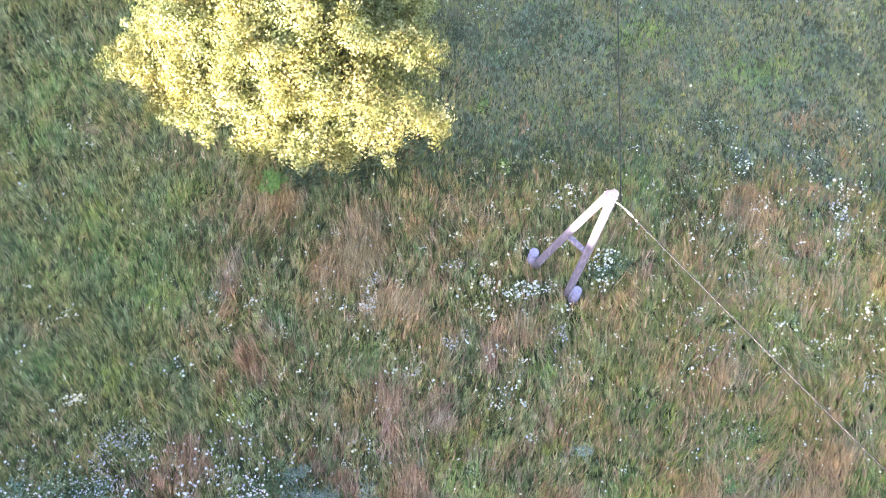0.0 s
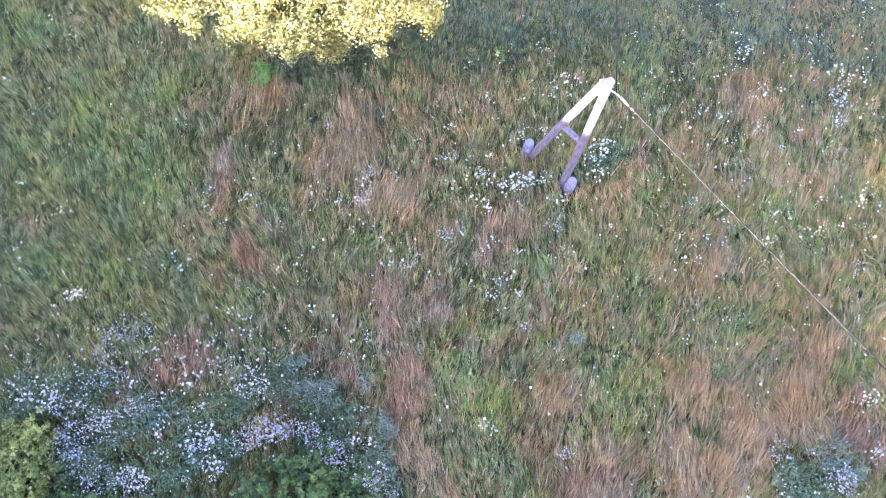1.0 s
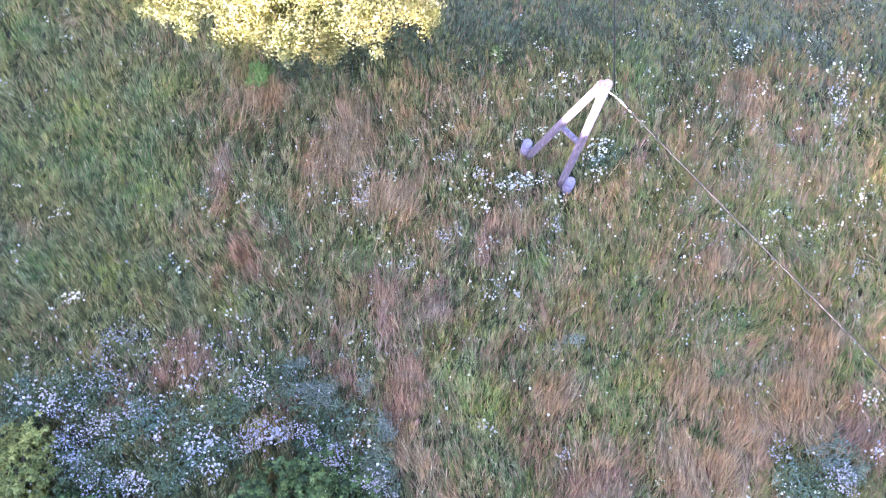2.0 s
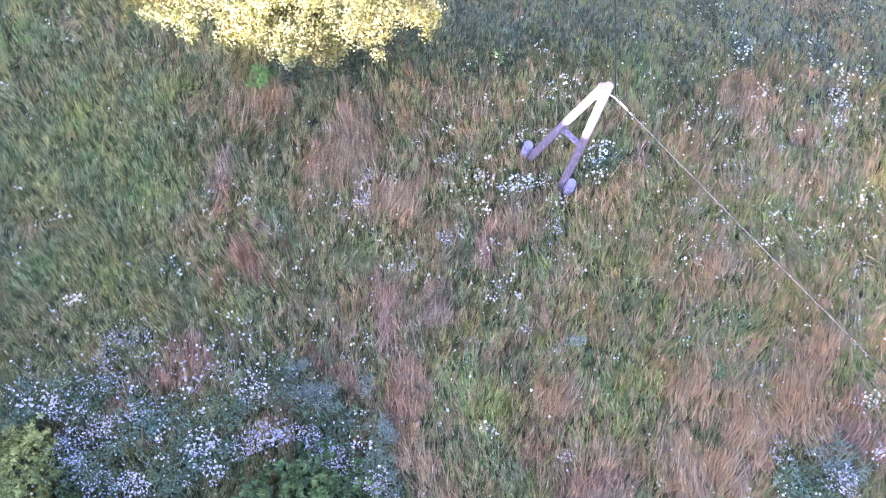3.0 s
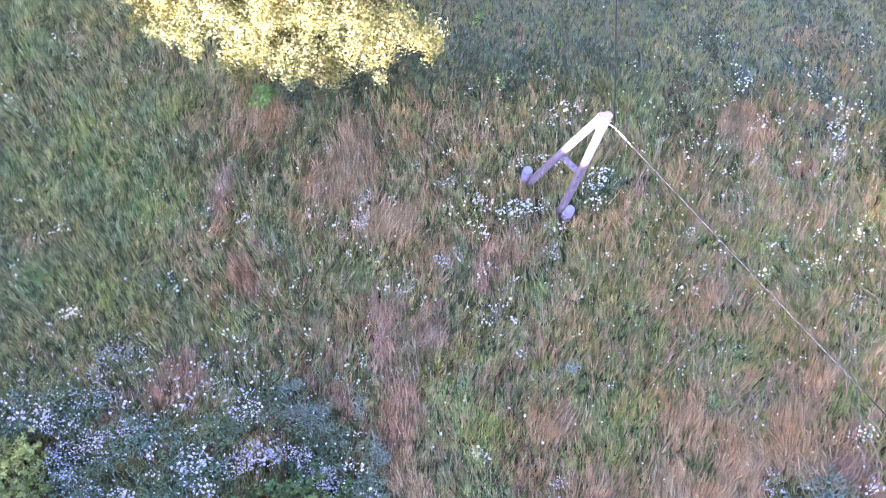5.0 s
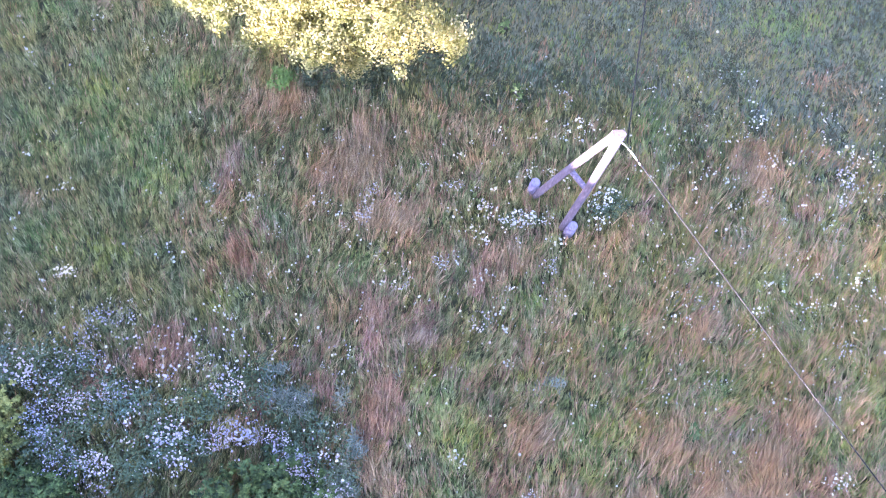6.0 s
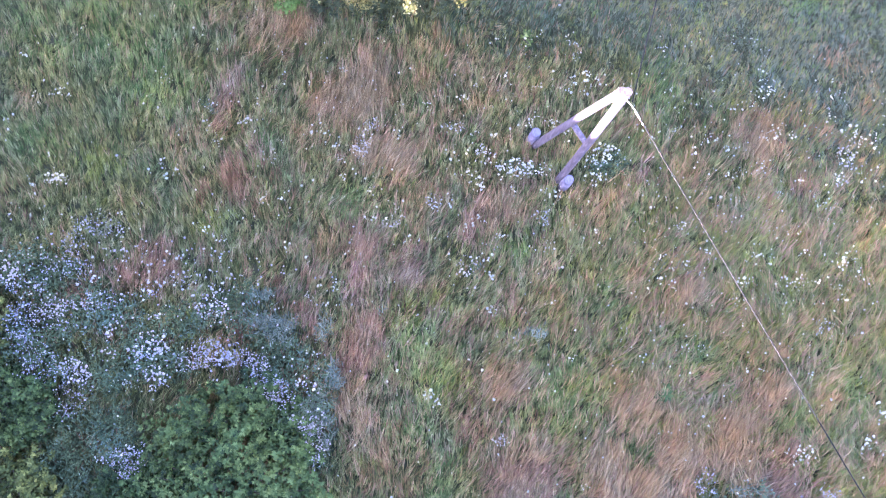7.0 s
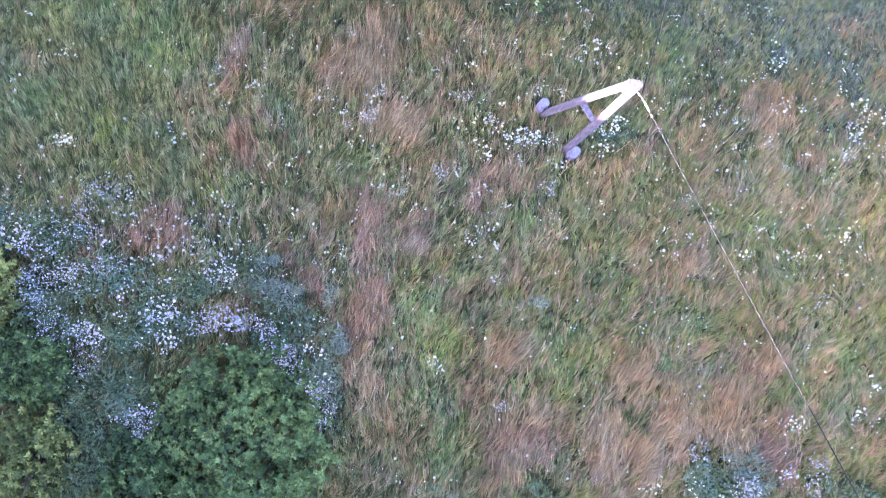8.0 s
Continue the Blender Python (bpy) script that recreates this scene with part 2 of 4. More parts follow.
TAN_DEEP += [(1.94, -6.4, 0.48, 0.39), (2.08, -7.31, 0.64, 0.39), (2.56, -5.78, 0.56, 0.34), (2.68, -5, 0.13, 0.24), (2.71, -7.54, 0.77, 0.48), (3.39, -6.77, 0.59, 0.53), (3.58, -2.78, 0.42, 0.34), (4.31, 1.63, 0.22, 0.25), (4.86, -5.82, 0.42, 0.36), (4.88, -6.44, 0.53, 0.39), (4.99, 1.42, 0.39, 0.48), (5.51, -4.86, 0.31, 0.39)]
TAN_PALE = [(-13.52, -0.1, 0.31, 0.21), (-13.38, -2.23, 0.5, 0.22), (-13.32, 3.56, 0.31, 0.31), (-12.43, 5.19, 0.39, 0.45), (-11.23, 4.92, 0.56, 0.56), (-9.89, 4.48, 0.98, 0.5), (-9.36, 2.51, 0.42, 0.39), (-9.33, -0.6, 0.63, 0.39), (-8.97, 1.2, 0.42, 0.22), (-8.57, 3.89, 0.77, 0.39), (-8.13, -3.48, 0.13, 0.2), (-7.15, -3.58, 0.39, 0.31), (-5.86, -2.83, 0.42, 0.34), (-5.19, -5.86, 0.18, 0.35), (-5.07, 0.85, 0.42, 0.34), (-4.15, -5.41, 0.36, 0.53), (-3.9, 2.75, 0.3, 0.2), (-3.96, -3.61, 0.36, 0.28), (-3.92, 1.79, 0.22, 0.34), (-3.83, -8.43, 0.48, 0.36), (-3.65, -3.15, 0.63, 0.42)]
TAN_PALE += [(-3.53, -7.04, 0.48, 0.2), (-3.26, -1.77, 0.53, 0.39), (-3.22, -7.09, 0.5, 0.34), (-2.79, 2.36, 0.25, 0.34), (-2.77, -8.13, 0.53, 0.73), (-2.3, 1.31, 0.77, 0.42), (-2.15, 2.25, 0.34, 0.36), (-1.72, -5.99, 0.28, 0.31), (-1.27, -6.8, 0.42, 0.42), (-1.17, -0.45, 0.42, 0.28), (-1.07, -5.65, 0.48, 0.28), (-0.96, -7.29, 0.42, 0.39), (-0.52, -2.43, 0.42, 0.34), (0.32, -6.53, 0.56, 0.28), (0.78, -0.72, 0.39, 0.25), (1.52, -0.39, 0.48, 0.25), (1.72, -4.28, 0.56, 0.28), (1.77, -6.86, 0.56, 0.42), (2.15, -2.66, 0.2, 0.28), (3.09, -5.35, 0.25, 0.2), (3.29, -5.65, 0.42, 0.28)]
TAN_PALE += [(3.3, 5.8, 0.48, 0.2), (3.32, 0.51, 0.67, 0.39), (3.71, -2.4, 0.45, 0.17), (3.8, -4.72, 0.42, 0.34), (4.05, -0.4, 0.5, 0.36), (4.23, -5.31, 0.36, 0.2), (4.29, -3.46, 0.42, 0.25), (4.91, 0.32, 0.42, 0.31), (4.92, -4.07, 0.42, 0.2), (5.02, -6, 0.25, 0.28), (5.05, -3.76, 0.45, 0.25), (5.6, -4.74, 0.48, 0.36), (5.61, -7.22, 0.42, 0.22), (5.84, -0.56, 0.77, 0.39), (6.38, -3.85, 0.56, 0.36), (6.87, -4.7, 0.22, 0.22), (6.88, -4.81, 0.39, 0.22), (6.98, -0.37, 0.77, 0.39), (7.37, 3.97, 0.48, 0.22), (7.62, -0.72, 0.36, 0.42)]
PINK_DEEP = [(-11.26, -4.59, 0.2, 0.14), (-9.94, -4.22, 0.53, 0.28), (-9.39, -3.68, 0.67, 0.31), (-8.56, 0.5, 0.21, 0.59), (-7.92, -1.37, 0.25, 0.39), (-7.33, -5.19, 0.34, 0.18), (-5.63, -4.39, 0.28, 0.24), (-4.6, -2.79, 0.36, 0.48), (-4.42, -5.46, 0.25, 0.2), (-4.31, -4.74, 0.28, 0.53), (-3.27, -2.76, 0.28, 0.25), (-2.03, -1.85, 0.25, 0.22), (-1.95, -1.24, 0.21, 0.34), (0.26, -7.51, 0.5, 0.31), (1.99, 0.42, 0.13, 0.1), (2.13, -7.84, 0.42, 0.28), (6.03, -6.23, 0.34, 0.17), (6.11, 0.36, 0.28, 0.18), (6.14, -7.01, 0.48, 0.31)]
PINK_PALE = [(-12.77, -4.94, 0.28, 0.13), (-10.5, -4.24, 0.42, 0.25), (-9.93, -5.75, 0.2, 0.2), (-8.8, -1.87, 0.15, 0.34), (-8.01, -7.44, 0.28, 0.17), (-7.6, -0.68, 0.28, 0.56), (-6.67, -3.87, 0.31, 0.31), (-5.05, -4.54, 0.25, 0.34), (-4.78, -3.47, 0.25, 0.28), (-3.71, -6.69, 0.21, 0.13), (-2.63, -4.22, 0.56, 0.39), (-1.94, 0.45, 0.2, 0.1), (-1.76, -0.76, 0.39, 0.22), (-1.71, -3.93, 0.34, 0.39), (-1.23, -6.42, 0.36, 0.53), (-0.56, 4.51, 0.42, 0.22), (-0.41, -7.38, 0.36, 0.2), (3.63, -7.12, 0.42, 0.28), (3.92, -1.39, 0.17, 0.2), (4.91, -4.99, 0.56, 0.34), (6.49, 2.02, 0.39, 0.25), (6.57, 4.06, 0.42, 0.28)]
ROSE = [(-11.26, -4.59, 0.17, 0.11), (-9.94, -4.29, 0.25, 0.14), (-9.46, -3.64, 0.25, 0.13), (-7.33, -5.19, 0.2, 0.11), (-5.63, -4.39, 0.28, 0.21), (-4.67, -3.48, 0.17, 0.22), (-4.35, -5.45, 0.22, 0.2), (-3.71, -6.69, 0.17, 0.1), (-3.27, -2.76, 0.25, 0.21), (-2.03, -1.85, 0.15, 0.18), (-0.28, -7.41, 0.22, 0.14), (0.19, -7.52, 0.34, 0.18), (1.99, 0.42, 0.13, 0.11), (6.09, -6.98, 0.39, 0.2)]
LUSH = [(-13.96, 1.94, 0.42, 0.39), (-13.94, 5.1, 0.84, 0.56), (-13.43, 6.75, 0.84, 0.7), (-13.08, 1.12, 0.56, 0.42), (-12.95, -1.09, 0.56, 0.42), (-12.45, 3.45, 0.36, 0.2), (-12.17, 2.51, 0.67, 0.53), (-11.59, 1.73, 0.92, 0.67), (-10.73, 1.06, 0.84, 0.78), (-10.07, 3.34, 0.53, 0.39), (-9.86, 0.76, 0.53, 0.56), (-7.59, -0.39, 0.25, 0.42), (-5.23, -1.6, 0.56, 0.42), (-3.62, 1.01, 0.13, 0.22), (-2.96, -4.84, 0.63, 0.5), (-2.67, -6.59, 0.42, 0.48), (-2.59, -5.27, 0.56, 0.5), (-1.91, -7.85, 0.31, 0.56)]
LUSH += [(-0.96, -1.97, 0.28, 0.25), (0.16, -5.46, 0.56, 0.42), (0.64, -5.26, 0.48, 0.53), (0.8, -6.06, 0.34, 0.39), (1.26, -5.28, 0.42, 0.34), (1.5, -2.88, 0.42, 0.34), (1.73, 0.86, 0.15, 0.34), (2.02, -0.94, 0.2, 0.28), (2.16, 2.72, 0.53, 0.36), (2.26, 2.34, 0.36, 0.28), (2.7, -6.62, 0.28, 0.2), (2.84, 6.96, 0.7, 0.42), (3.62, -4.16, 0.36, 0.28), (5.34, -1.66, 0.2, 0.28), (5.85, 5.5, 0.98, 0.48), (6.09, -5.35, 0.36, 0.28), (7.01, -3.42, 0.28, 0.2), (7.55, -4.29, 0.56, 0.36)]
# darker grass patches that put the shade beside the tree into colour
TREE_SHADE = [(-4.9, 3.36, 0.78, 0.28), (-3.13, 3.53, 0.5, 0.39), (-2.05, 4.19, 0.84, 0.64), (-1.57, 3.08, 0.64, 0.39), (-1.22, 6.78, 0.84, 0.7), (-0.75, 4.07, 0.56, 0.56), (0.07, 7.2, 0.84, 0.7), (0.44, 4.26, 0.64, 0.39), (1.42, 3.83, 0.7, 0.48)]
LIME = [(-12.31, 2.93, 0.34, 0.28), (-11.51, -1.46, 0.53, 0.22), (-11.25, -1.35, 0.22, 0.14), (-10.6, 0.38, 0.39, 0.25), (-8.42, -4.75, 0.17, 0.31), (-8.25, -2.63, 0.28, 0.28), (-3.36, -3.93, 0.34, 0.34), (-2.7, -3.81, 0.25, 0.31), (-2.35, -5.58, 0.39, 0.31), (-1.62, -5.68, 0.25, 0.2), (-0.94, -3.95, 0.31, 0.14), (-0.89, -1.9, 0.18, 0.2), (1.93, -3.75, 0.31, 0.22), (4.22, -5.94, 0.24, 0.25), (5.23, -2.92, 0.36, 0.2)]
HAZE = [(-6.68, -3.9, 0.22, 0.22), (-6.5, -4.76, 0.53, 0.5), (-6.11, -5.26, 0.48, 0.14), (-5.12, -4.67, 0.2, 0.36), (-4.96, -6.52, 0.28, 0.48), (-4.67, -5.92, 0.14, 0.22), (-4.65, -5.79, 0.15, 0.34), (-4.57, -7.31, 0.14, 0.28), (-3.92, -4.09, 0.14, 0.11), (-2.44, -2.34, 0.18, 0.13), (-0.23, -4.09, 0.34, 0.13), (2.99, -1.88, 0.22, 0.2), (5, -6.9, 0.25, 0.15), (5, 3.06, 0.2, 0.18), (5.23, -6.91, 0.34, 0.21), (5.51, 3.1, 0.17, 0.11), (5.68, -7.52, 0.56, 0.31)]
WEEDS = [(-13.42, -4.45, 0.81, 0.48), (-12.17, -4.32, 0.92, 0.59), (-12.11, -5.98, 1.17, 0.64), (-12.01, -7.39, 0.84, 0.7), (-10.76, -4.92, 1.03, 0.62), (-10.7, -10.21, 0.84, 0.56), (-10.62, -8.27, 0.78, 0.78), (-10.34, -6.27, 1.06, 0.62), (-10.31, -9.32, 0.67, 0.81), (-9.6, -7.83, 0.67, 0.78), (-9.11, -5.75, 1.06, 0.73), (-9, 0.36, 0.18, 0.13), (-8.28, -4.89, 0.62, 0.48), (-7.32, -4.63, 0.62, 0.59), (-7.03, -4.05, 0.34, 0.34), (-6.46, -5.56, 0.64, 0.64)]
WEEDS += [(-6.31, -5.22, 0.56, 0.34), (-5.65, -5.72, 0.5, 0.53), (-5.64, -6.79, 0.64, 0.48), (-5, -6.41, 0.36, 0.76), (-4.96, -6.52, 0.34, 0.64), (-4.7, -7.36, 0.31, 0.53), (-1.94, -8.96, 0.53, 0.14), (-1.87, -2.71, 0.34, 0.24), (-1.06, 0.02, 0.36, 0.21), (0.64, -8.56, 0.53, 0.17), (1.16, 0.44, 0.42, 0.31), (4.68, -7.73, 0.76, 0.31), (4.83, -7.62, 0.87, 0.45), (5.31, -6.98, 0.36, 0.22), (5.67, -7.58, 0.76, 0.42), (8.03, -7.39, 0.7, 0.28)]
UMBELS = [(-12.81, -2.27, 0.11, 0.11, 8), (-12.58, 0.21, 0.11, 0.08, 11), (-12.31, -1.96, 0.18, 0.14, 44), (-9.62, -1.55, 0.1, 0.08, 9), (-9.4, -1.31, 0.07, 0.06, 4), (-8.93, -0.14, 0.07, 0.2, 9), (-8.46, -2.7, 0.11, 0.11, 9), (-8.16, -2.02, 0.07, 0.04, 2), (-8.04, -2.87, 0.07, 0.08, 8), (-7.92, 0.09, 0.13, 0.08, 10), (-7.72, -0.07, 0.06, 0.08, 5), (-7.24, -1.75, 0.14, 0.21, 10), (-7.22, -0.69, 0.11, 0.17, 12), (-6.74, -1.65, 0.08, 0.14, 6), (-6.44, -2.8, 0.08, 0.08, 6), (-6.19, 0.56, 0.08, 0.2, 9), (-5.9, -3.08, 0.06, 0.03, 2)]
UMBELS += [(-5.83, 1.8, 0.11, 0.07, 5), (-5.67, -0.18, 0.14, 0.11, 7), (-5.5, -3.63, 0.04, 0.04, 2), (-5.1, -3.62, 0.08, 0.11, 11), (-4.98, -2.64, 0.14, 0.14, 6), (-4.92, 1.47, 0.08, 0.11, 4), (-4.6, -1.13, 0.17, 0.08, 6), (-4.58, -1.81, 0.11, 0.11, 7), (-3.43, -2.24, 0.14, 0.06, 7), (-2.93, -8.78, 0.11, 0.08, 9), (-2.83, 0.04, 0.11, 0.14, 8), (-2.78, 1.52, 0.11, 0.08, 8), (-2.58, -1.23, 0.14, 0.14, 11), (-2.5, -3.85, 0.08, 0.06, 4), (-2.44, -5.89, 0.11, 0.13, 13), (-2.42, -8.98, 0.06, 0.04, 4), (-2.39, 1.86, 0.04, 0.03, 2)]
UMBELS += [(-2.37, -0.4, 0.14, 0.11, 8), (-2.26, -6.06, 0.08, 0.08, 7), (-2.22, 0.24, 0.17, 0.14, 12), (-2.1, -2.81, 0.08, 0.07, 7), (-2.08, -0.57, 0.13, 0.17, 20), (-2.07, 3.09, 0.08, 0.06, 4), (-2.04, -1.7, 0.11, 0.11, 7), (-1.91, -1.5, 0.11, 0.11, 6), (-1.84, 0.03, 0.21, 0.14, 15), (-1.81, 0.72, 0.06, 0.06, 4), (-1.79, 2.22, 0.08, 0.08, 4), (-1.63, -8.58, 0.08, 0.06, 3), (-1.63, -4.94, 0.07, 0.03, 2), (-1.58, -2.44, 0.17, 0.11, 11), (-1.44, -0.22, 0.14, 0.14, 12), (-1.41, -2.8, 0.11, 0.08, 6), (-1.35, 3.13, 0.08, 0.06, 5)]
UMBELS += [(-1.3, -3.7, 0.08, 0.07, 11), (-1.23, -0.21, 0.21, 0.1, 14), (-1.08, -0.01, 0.24, 0.15, 34), (-1.07, -0.67, 0.07, 0.04, 4), (-1.04, 1.07, 0.08, 0.06, 5), (-1.03, 3.45, 0.08, 0.08, 5), (-0.87, 2.16, 0.07, 0.07, 4), (-0.81, 1.27, 0.11, 0.08, 9), (-0.66, -6.98, 0.06, 0.04, 3), (-0.66, -0.05, 0.14, 0.14, 14), (-0.41, 0.08, 0.11, 0.11, 8), (-0.4, 1.19, 0.11, 0.07, 12), (-0.3, -0.65, 0.14, 0.07, 9), (-0.09, 2.12, 0.14, 0.08, 8), (-0.07, 0.94, 0.08, 0.11, 6), (-0, -0.49, 0.08, 0.11, 6), (0, 2.38, 0.21, 0.11, 10)]
UMBELS += [(0.38, 2.56, 0.21, 0.08, 13), (0.49, 2.26, 0.14, 0.11, 11), (0.7, 0.26, 0.14, 0.2, 18), (0.83, 0.42, 0.17, 0.11, 14), (0.84, -0.04, 0.2, 0.13, 16), (1, 0.67, 0.2, 0.14, 30), (1.01, -1.34, 0.04, 0.04, 4), (1.48, -3.12, 0.01, 0.01, 1), (2.42, 2.42, 0.07, 0.07, 4), (2.47, -4.18, 0.06, 0.08, 3), (2.95, -2.37, 0.14, 0.11, 9), (3.14, -8.06, 0.25, 0.11, 18), (3.24, 1.05, 0.08, 0.07, 5), (3.3, -1.81, 0.08, 0.07, 5), (3.45, -3.89, 0.07, 0.07, 6), (3.56, 1.38, 0.14, 0.08, 12), (4.03, 1.19, 0.08, 0.07, 9)]
UMBELS += [(4.26, -7.66, 0.14, 0.11, 6), (4.28, -7.88, 0.17, 0.18, 9), (4.34, 4.14, 0.06, 0.04, 3), (4.4, 2.41, 0.11, 0.08, 7), (4.76, -2.08, 0.14, 0.11, 13), (4.8, 2.74, 0.14, 0.11, 12), (4.92, 3.11, 0.21, 0.14, 8), (4.96, 1.91, 0.07, 0.07, 4), (5.06, -1.4, 0.11, 0.06, 7), (5.29, 1.71, 0.25, 0.14, 26), (5.32, -1.52, 0.08, 0.11, 8), (5.34, -4.13, 0.08, 0.06, 5), (5.44, 0.27, 0.08, 0.06, 8), (5.81, -1.89, 0.17, 0.11, 12), (5.9, 0.66, 0.11, 0.07, 8), (6.01, -1.92, 0.2, 0.08, 4), (6.07, -6.03, 0.17, 0.11, 10)]
UMBELS += [(6.19, -1.15, 0.11, 0.08, 7), (6.34, -5.94, 0.25, 0.13, 23), (6.48, -4.04, 0.11, 0.08, 4), (6.51, 2.43, 0.08, 0.11, 9), (6.79, -1.72, 0.21, 0.07, 6), (6.9, 0.83, 0.11, 0.14, 17), (7.01, 1.55, 0.15, 0.15, 18), (7.02, 2.09, 0.17, 0.14, 14), (7.22, -1.31, 0.21, 0.2, 18), (7.23, -2.15, 0.08, 0.11, 6), (7.33, 1.84, 0.17, 0.11, 14), (7.5, 1.09, 0.17, 0.11, 11), (7.6, 1.74, 0.07, 0.07, 5), (7.94, -5.5, 0.14, 0.11, 15), (8.29, -4.72, 0.11, 0.2, 14), (8.33, -5.57, 0.11, 0.11, 8)]
SPECKS = [(-14.41, 4.63, 0.11, 0.08, 10), (-13.98, 3.62, 0.17, 0.11, 11), (-13.87, 5.63, 0.2, 0.11, 8), (-13.84, -0.75, 0.11, 0.06, 6), (-13.74, 0.98, 0.11, 0.04, 5), (-13.5, -3.46, 0.08, 0.14, 7), (-13.33, 8.11, 0.14, 0.08, 10), (-13.31, 2.96, 0.07, 0.11, 7), (-13.05, 0.07, 0.14, 0.04, 8), (-12.93, 5.34, 0.11, 0.07, 6), (-12.56, -1.46, 0.08, 0.06, 6), (-12.5, -3.97, 0.13, 0.08, 12), (-12.47, 5.6, 0.11, 0.04, 3), (-12.4, 5.46, 0.08, 0.08, 7), (-12.26, 4.77, 0.14, 0.06, 8), (-12.12, -2.88, 0.56, 0.17, 14), (-11.69, -7.86, 0.17, 0.07, 16)]
SPECKS += [(-11.36, 2.92, 0.06, 0.11, 5), (-11.26, 5.87, 0.11, 0.11, 6), (-11.07, -2.66, 0.08, 0.06, 8), (-11.01, 3.93, 0.07, 0.07, 5), (-10.63, 4.23, 0.21, 0.14, 12), (-10.5, -3.15, 0.22, 0.14, 14), (-10.07, 0.88, 0.11, 0.07, 10), (-10.04, 4.2, 0.07, 0.06, 4), (-9.87, -3.34, 0.21, 0.14, 14), (-9.85, -1.24, 0.11, 0.11, 10), (-9.6, -0.4, 0.04, 0.1, 6), (-9.58, -6.61, 0.17, 0.11, 26), (-8.93, 0.41, 0.17, 0.11, 12), (-8.61, -0.49, 0.06, 0.13, 8), (-7.9, -2.39, 0.42, 0.28, 10), (-7.39, -4.09, 0.11, 0.1, 11), (-6.09, 0.09, 0.21, 0.14, 14)]
SPECKS += [(-5.72, -3.95, 0.11, 0.06, 7), (-5.4, -5.3, 0.14, 0.08, 12), (-5.2, -4.07, 0.11, 0.04, 8), (-3.87, -1.61, 0.13, 0.08, 8), (-3.76, -8.78, 0.42, 0.17, 12), (-2.35, 0.67, 0.11, 0.06, 6), (-1.6, 7.91, 0.22, 0.13, 16), (-0.18, 3.34, 0.17, 0.11, 12), (-0.08, -1.93, 0.11, 0.14, 14), (-0.06, 3.08, 0.14, 0.08, 8), (1.36, -7.45, 0.14, 0.08, 8), (1.82, 1.42, 0.08, 0.04, 5), (2.61, 1.49, 0.11, 0.07, 7), (2.88, -1.93, 0.28, 0.2, 26), (3.2, -5.87, 0.11, 0.08, 8), (3.83, 3.95, 0.06, 0.06, 4), (3.88, -3.86, 0.06, 0.06, 5)]
SPECKS += [(3.89, -1.08, 0.14, 0.07, 6), (4.04, 2.24, 0.11, 0.04, 8), (4.41, 4.06, 0.06, 0.06, 5), (4.64, -2.54, 0.14, 0.08, 9), (4.66, 3.28, 0.14, 0.08, 6), (4.92, 0.91, 0.21, 0.14, 12), (5.13, -6.76, 0.08, 0.06, 5), (6.26, -1.78, 0.13, 0.14, 9), (6.53, 2.9, 0.11, 0.17, 14), (6.61, 0.11, 0.11, 0.06, 7), (7.21, -3.25, 0.08, 0.17, 8), (7.74, 2.04, 0.07, 0.07, 6), (8.21, 3.72, 0.11, 0.11, 7), (8.5, 5.98, 0.06, 0.04, 3)]
TALL = [(-12.97, -3.93, 0.07, 0.04, 3), (-12.91, -4.37, 0.32, 0.2, 74), (-12.62, -4.66, 0.14, 0.11, 15), (-12.16, -4.44, 0.17, 0.14, 14), (-12.05, -3.78, 0.08, 0.08, 7), (-11.46, -5.07, 0.18, 0.13, 20), (-10.84, -5.98, 0.08, 0.03, 3), (-10.67, -4.28, 0.08, 0.06, 5), (-10.63, -6.43, 0.24, 0.18, 66), (-10.14, -3.6, 0.28, 0.11, 13), (-10.11, -6.14, 0.04, 0.03, 2), (-9.98, -5.89, 0.1, 0.08, 6), (-9.85, -5.16, 0.14, 0.11, 11), (-9.45, -5.86, 0.11, 0.11, 8), (-9.32, -4.33, 0.17, 0.17, 20)]
TALL += [(-9.12, -5.64, 0.2, 0.2, 38), (-8.99, -8.15, 0.14, 0.13, 14), (-8.99, -5.96, 0.27, 0.2, 42), (-8.92, -4.03, 0.21, 0.11, 11), (-8.92, -3.43, 0.17, 0.08, 11), (-8.79, -5.56, 0.13, 0.14, 22), (-8.73, -6.42, 0.15, 0.13, 34), (-8.51, -3.93, 0.17, 0.11, 17), (-8.18, -4.61, 0.11, 0.07, 13), (-8.1, -3.29, 0.17, 0.08, 8), (-7.98, -4.43, 0.2, 0.25, 36), (-7.71, -4.32, 0.13, 0.2, 22), (-7.56, -3.81, 0.06, 0.04, 3), (-7.53, -5.57, 0.24, 0.15, 38)]
FUZZ = [(-13.79, -4.11, 0.11, 0.14, 16), (-12.25, -4.7, 0.28, 0.11, 36), (-12.21, -5.66, 0.24, 0.2, 46), (-12.16, -5.28, 0.2, 0.13, 32), (-12.04, -5.93, 0.2, 0.13, 22), (-11.47, -5.08, 0.18, 0.13, 34), (-11.46, -6.41, 0.24, 0.2, 64), (-11.41, -3.49, 0.15, 0.15, 34), (-11.39, -4.12, 0.32, 0.13, 48), (-11.35, -5.34, 0.27, 0.13, 32), (-10.87, -3.02, 0.32, 0.11, 46), (-10.82, -4.94, 0.24, 0.07, 30), (-10.66, -6.84, 0.2, 0.31, 70), (-10.4, -4.7, 0.25, 0.1, 30)]
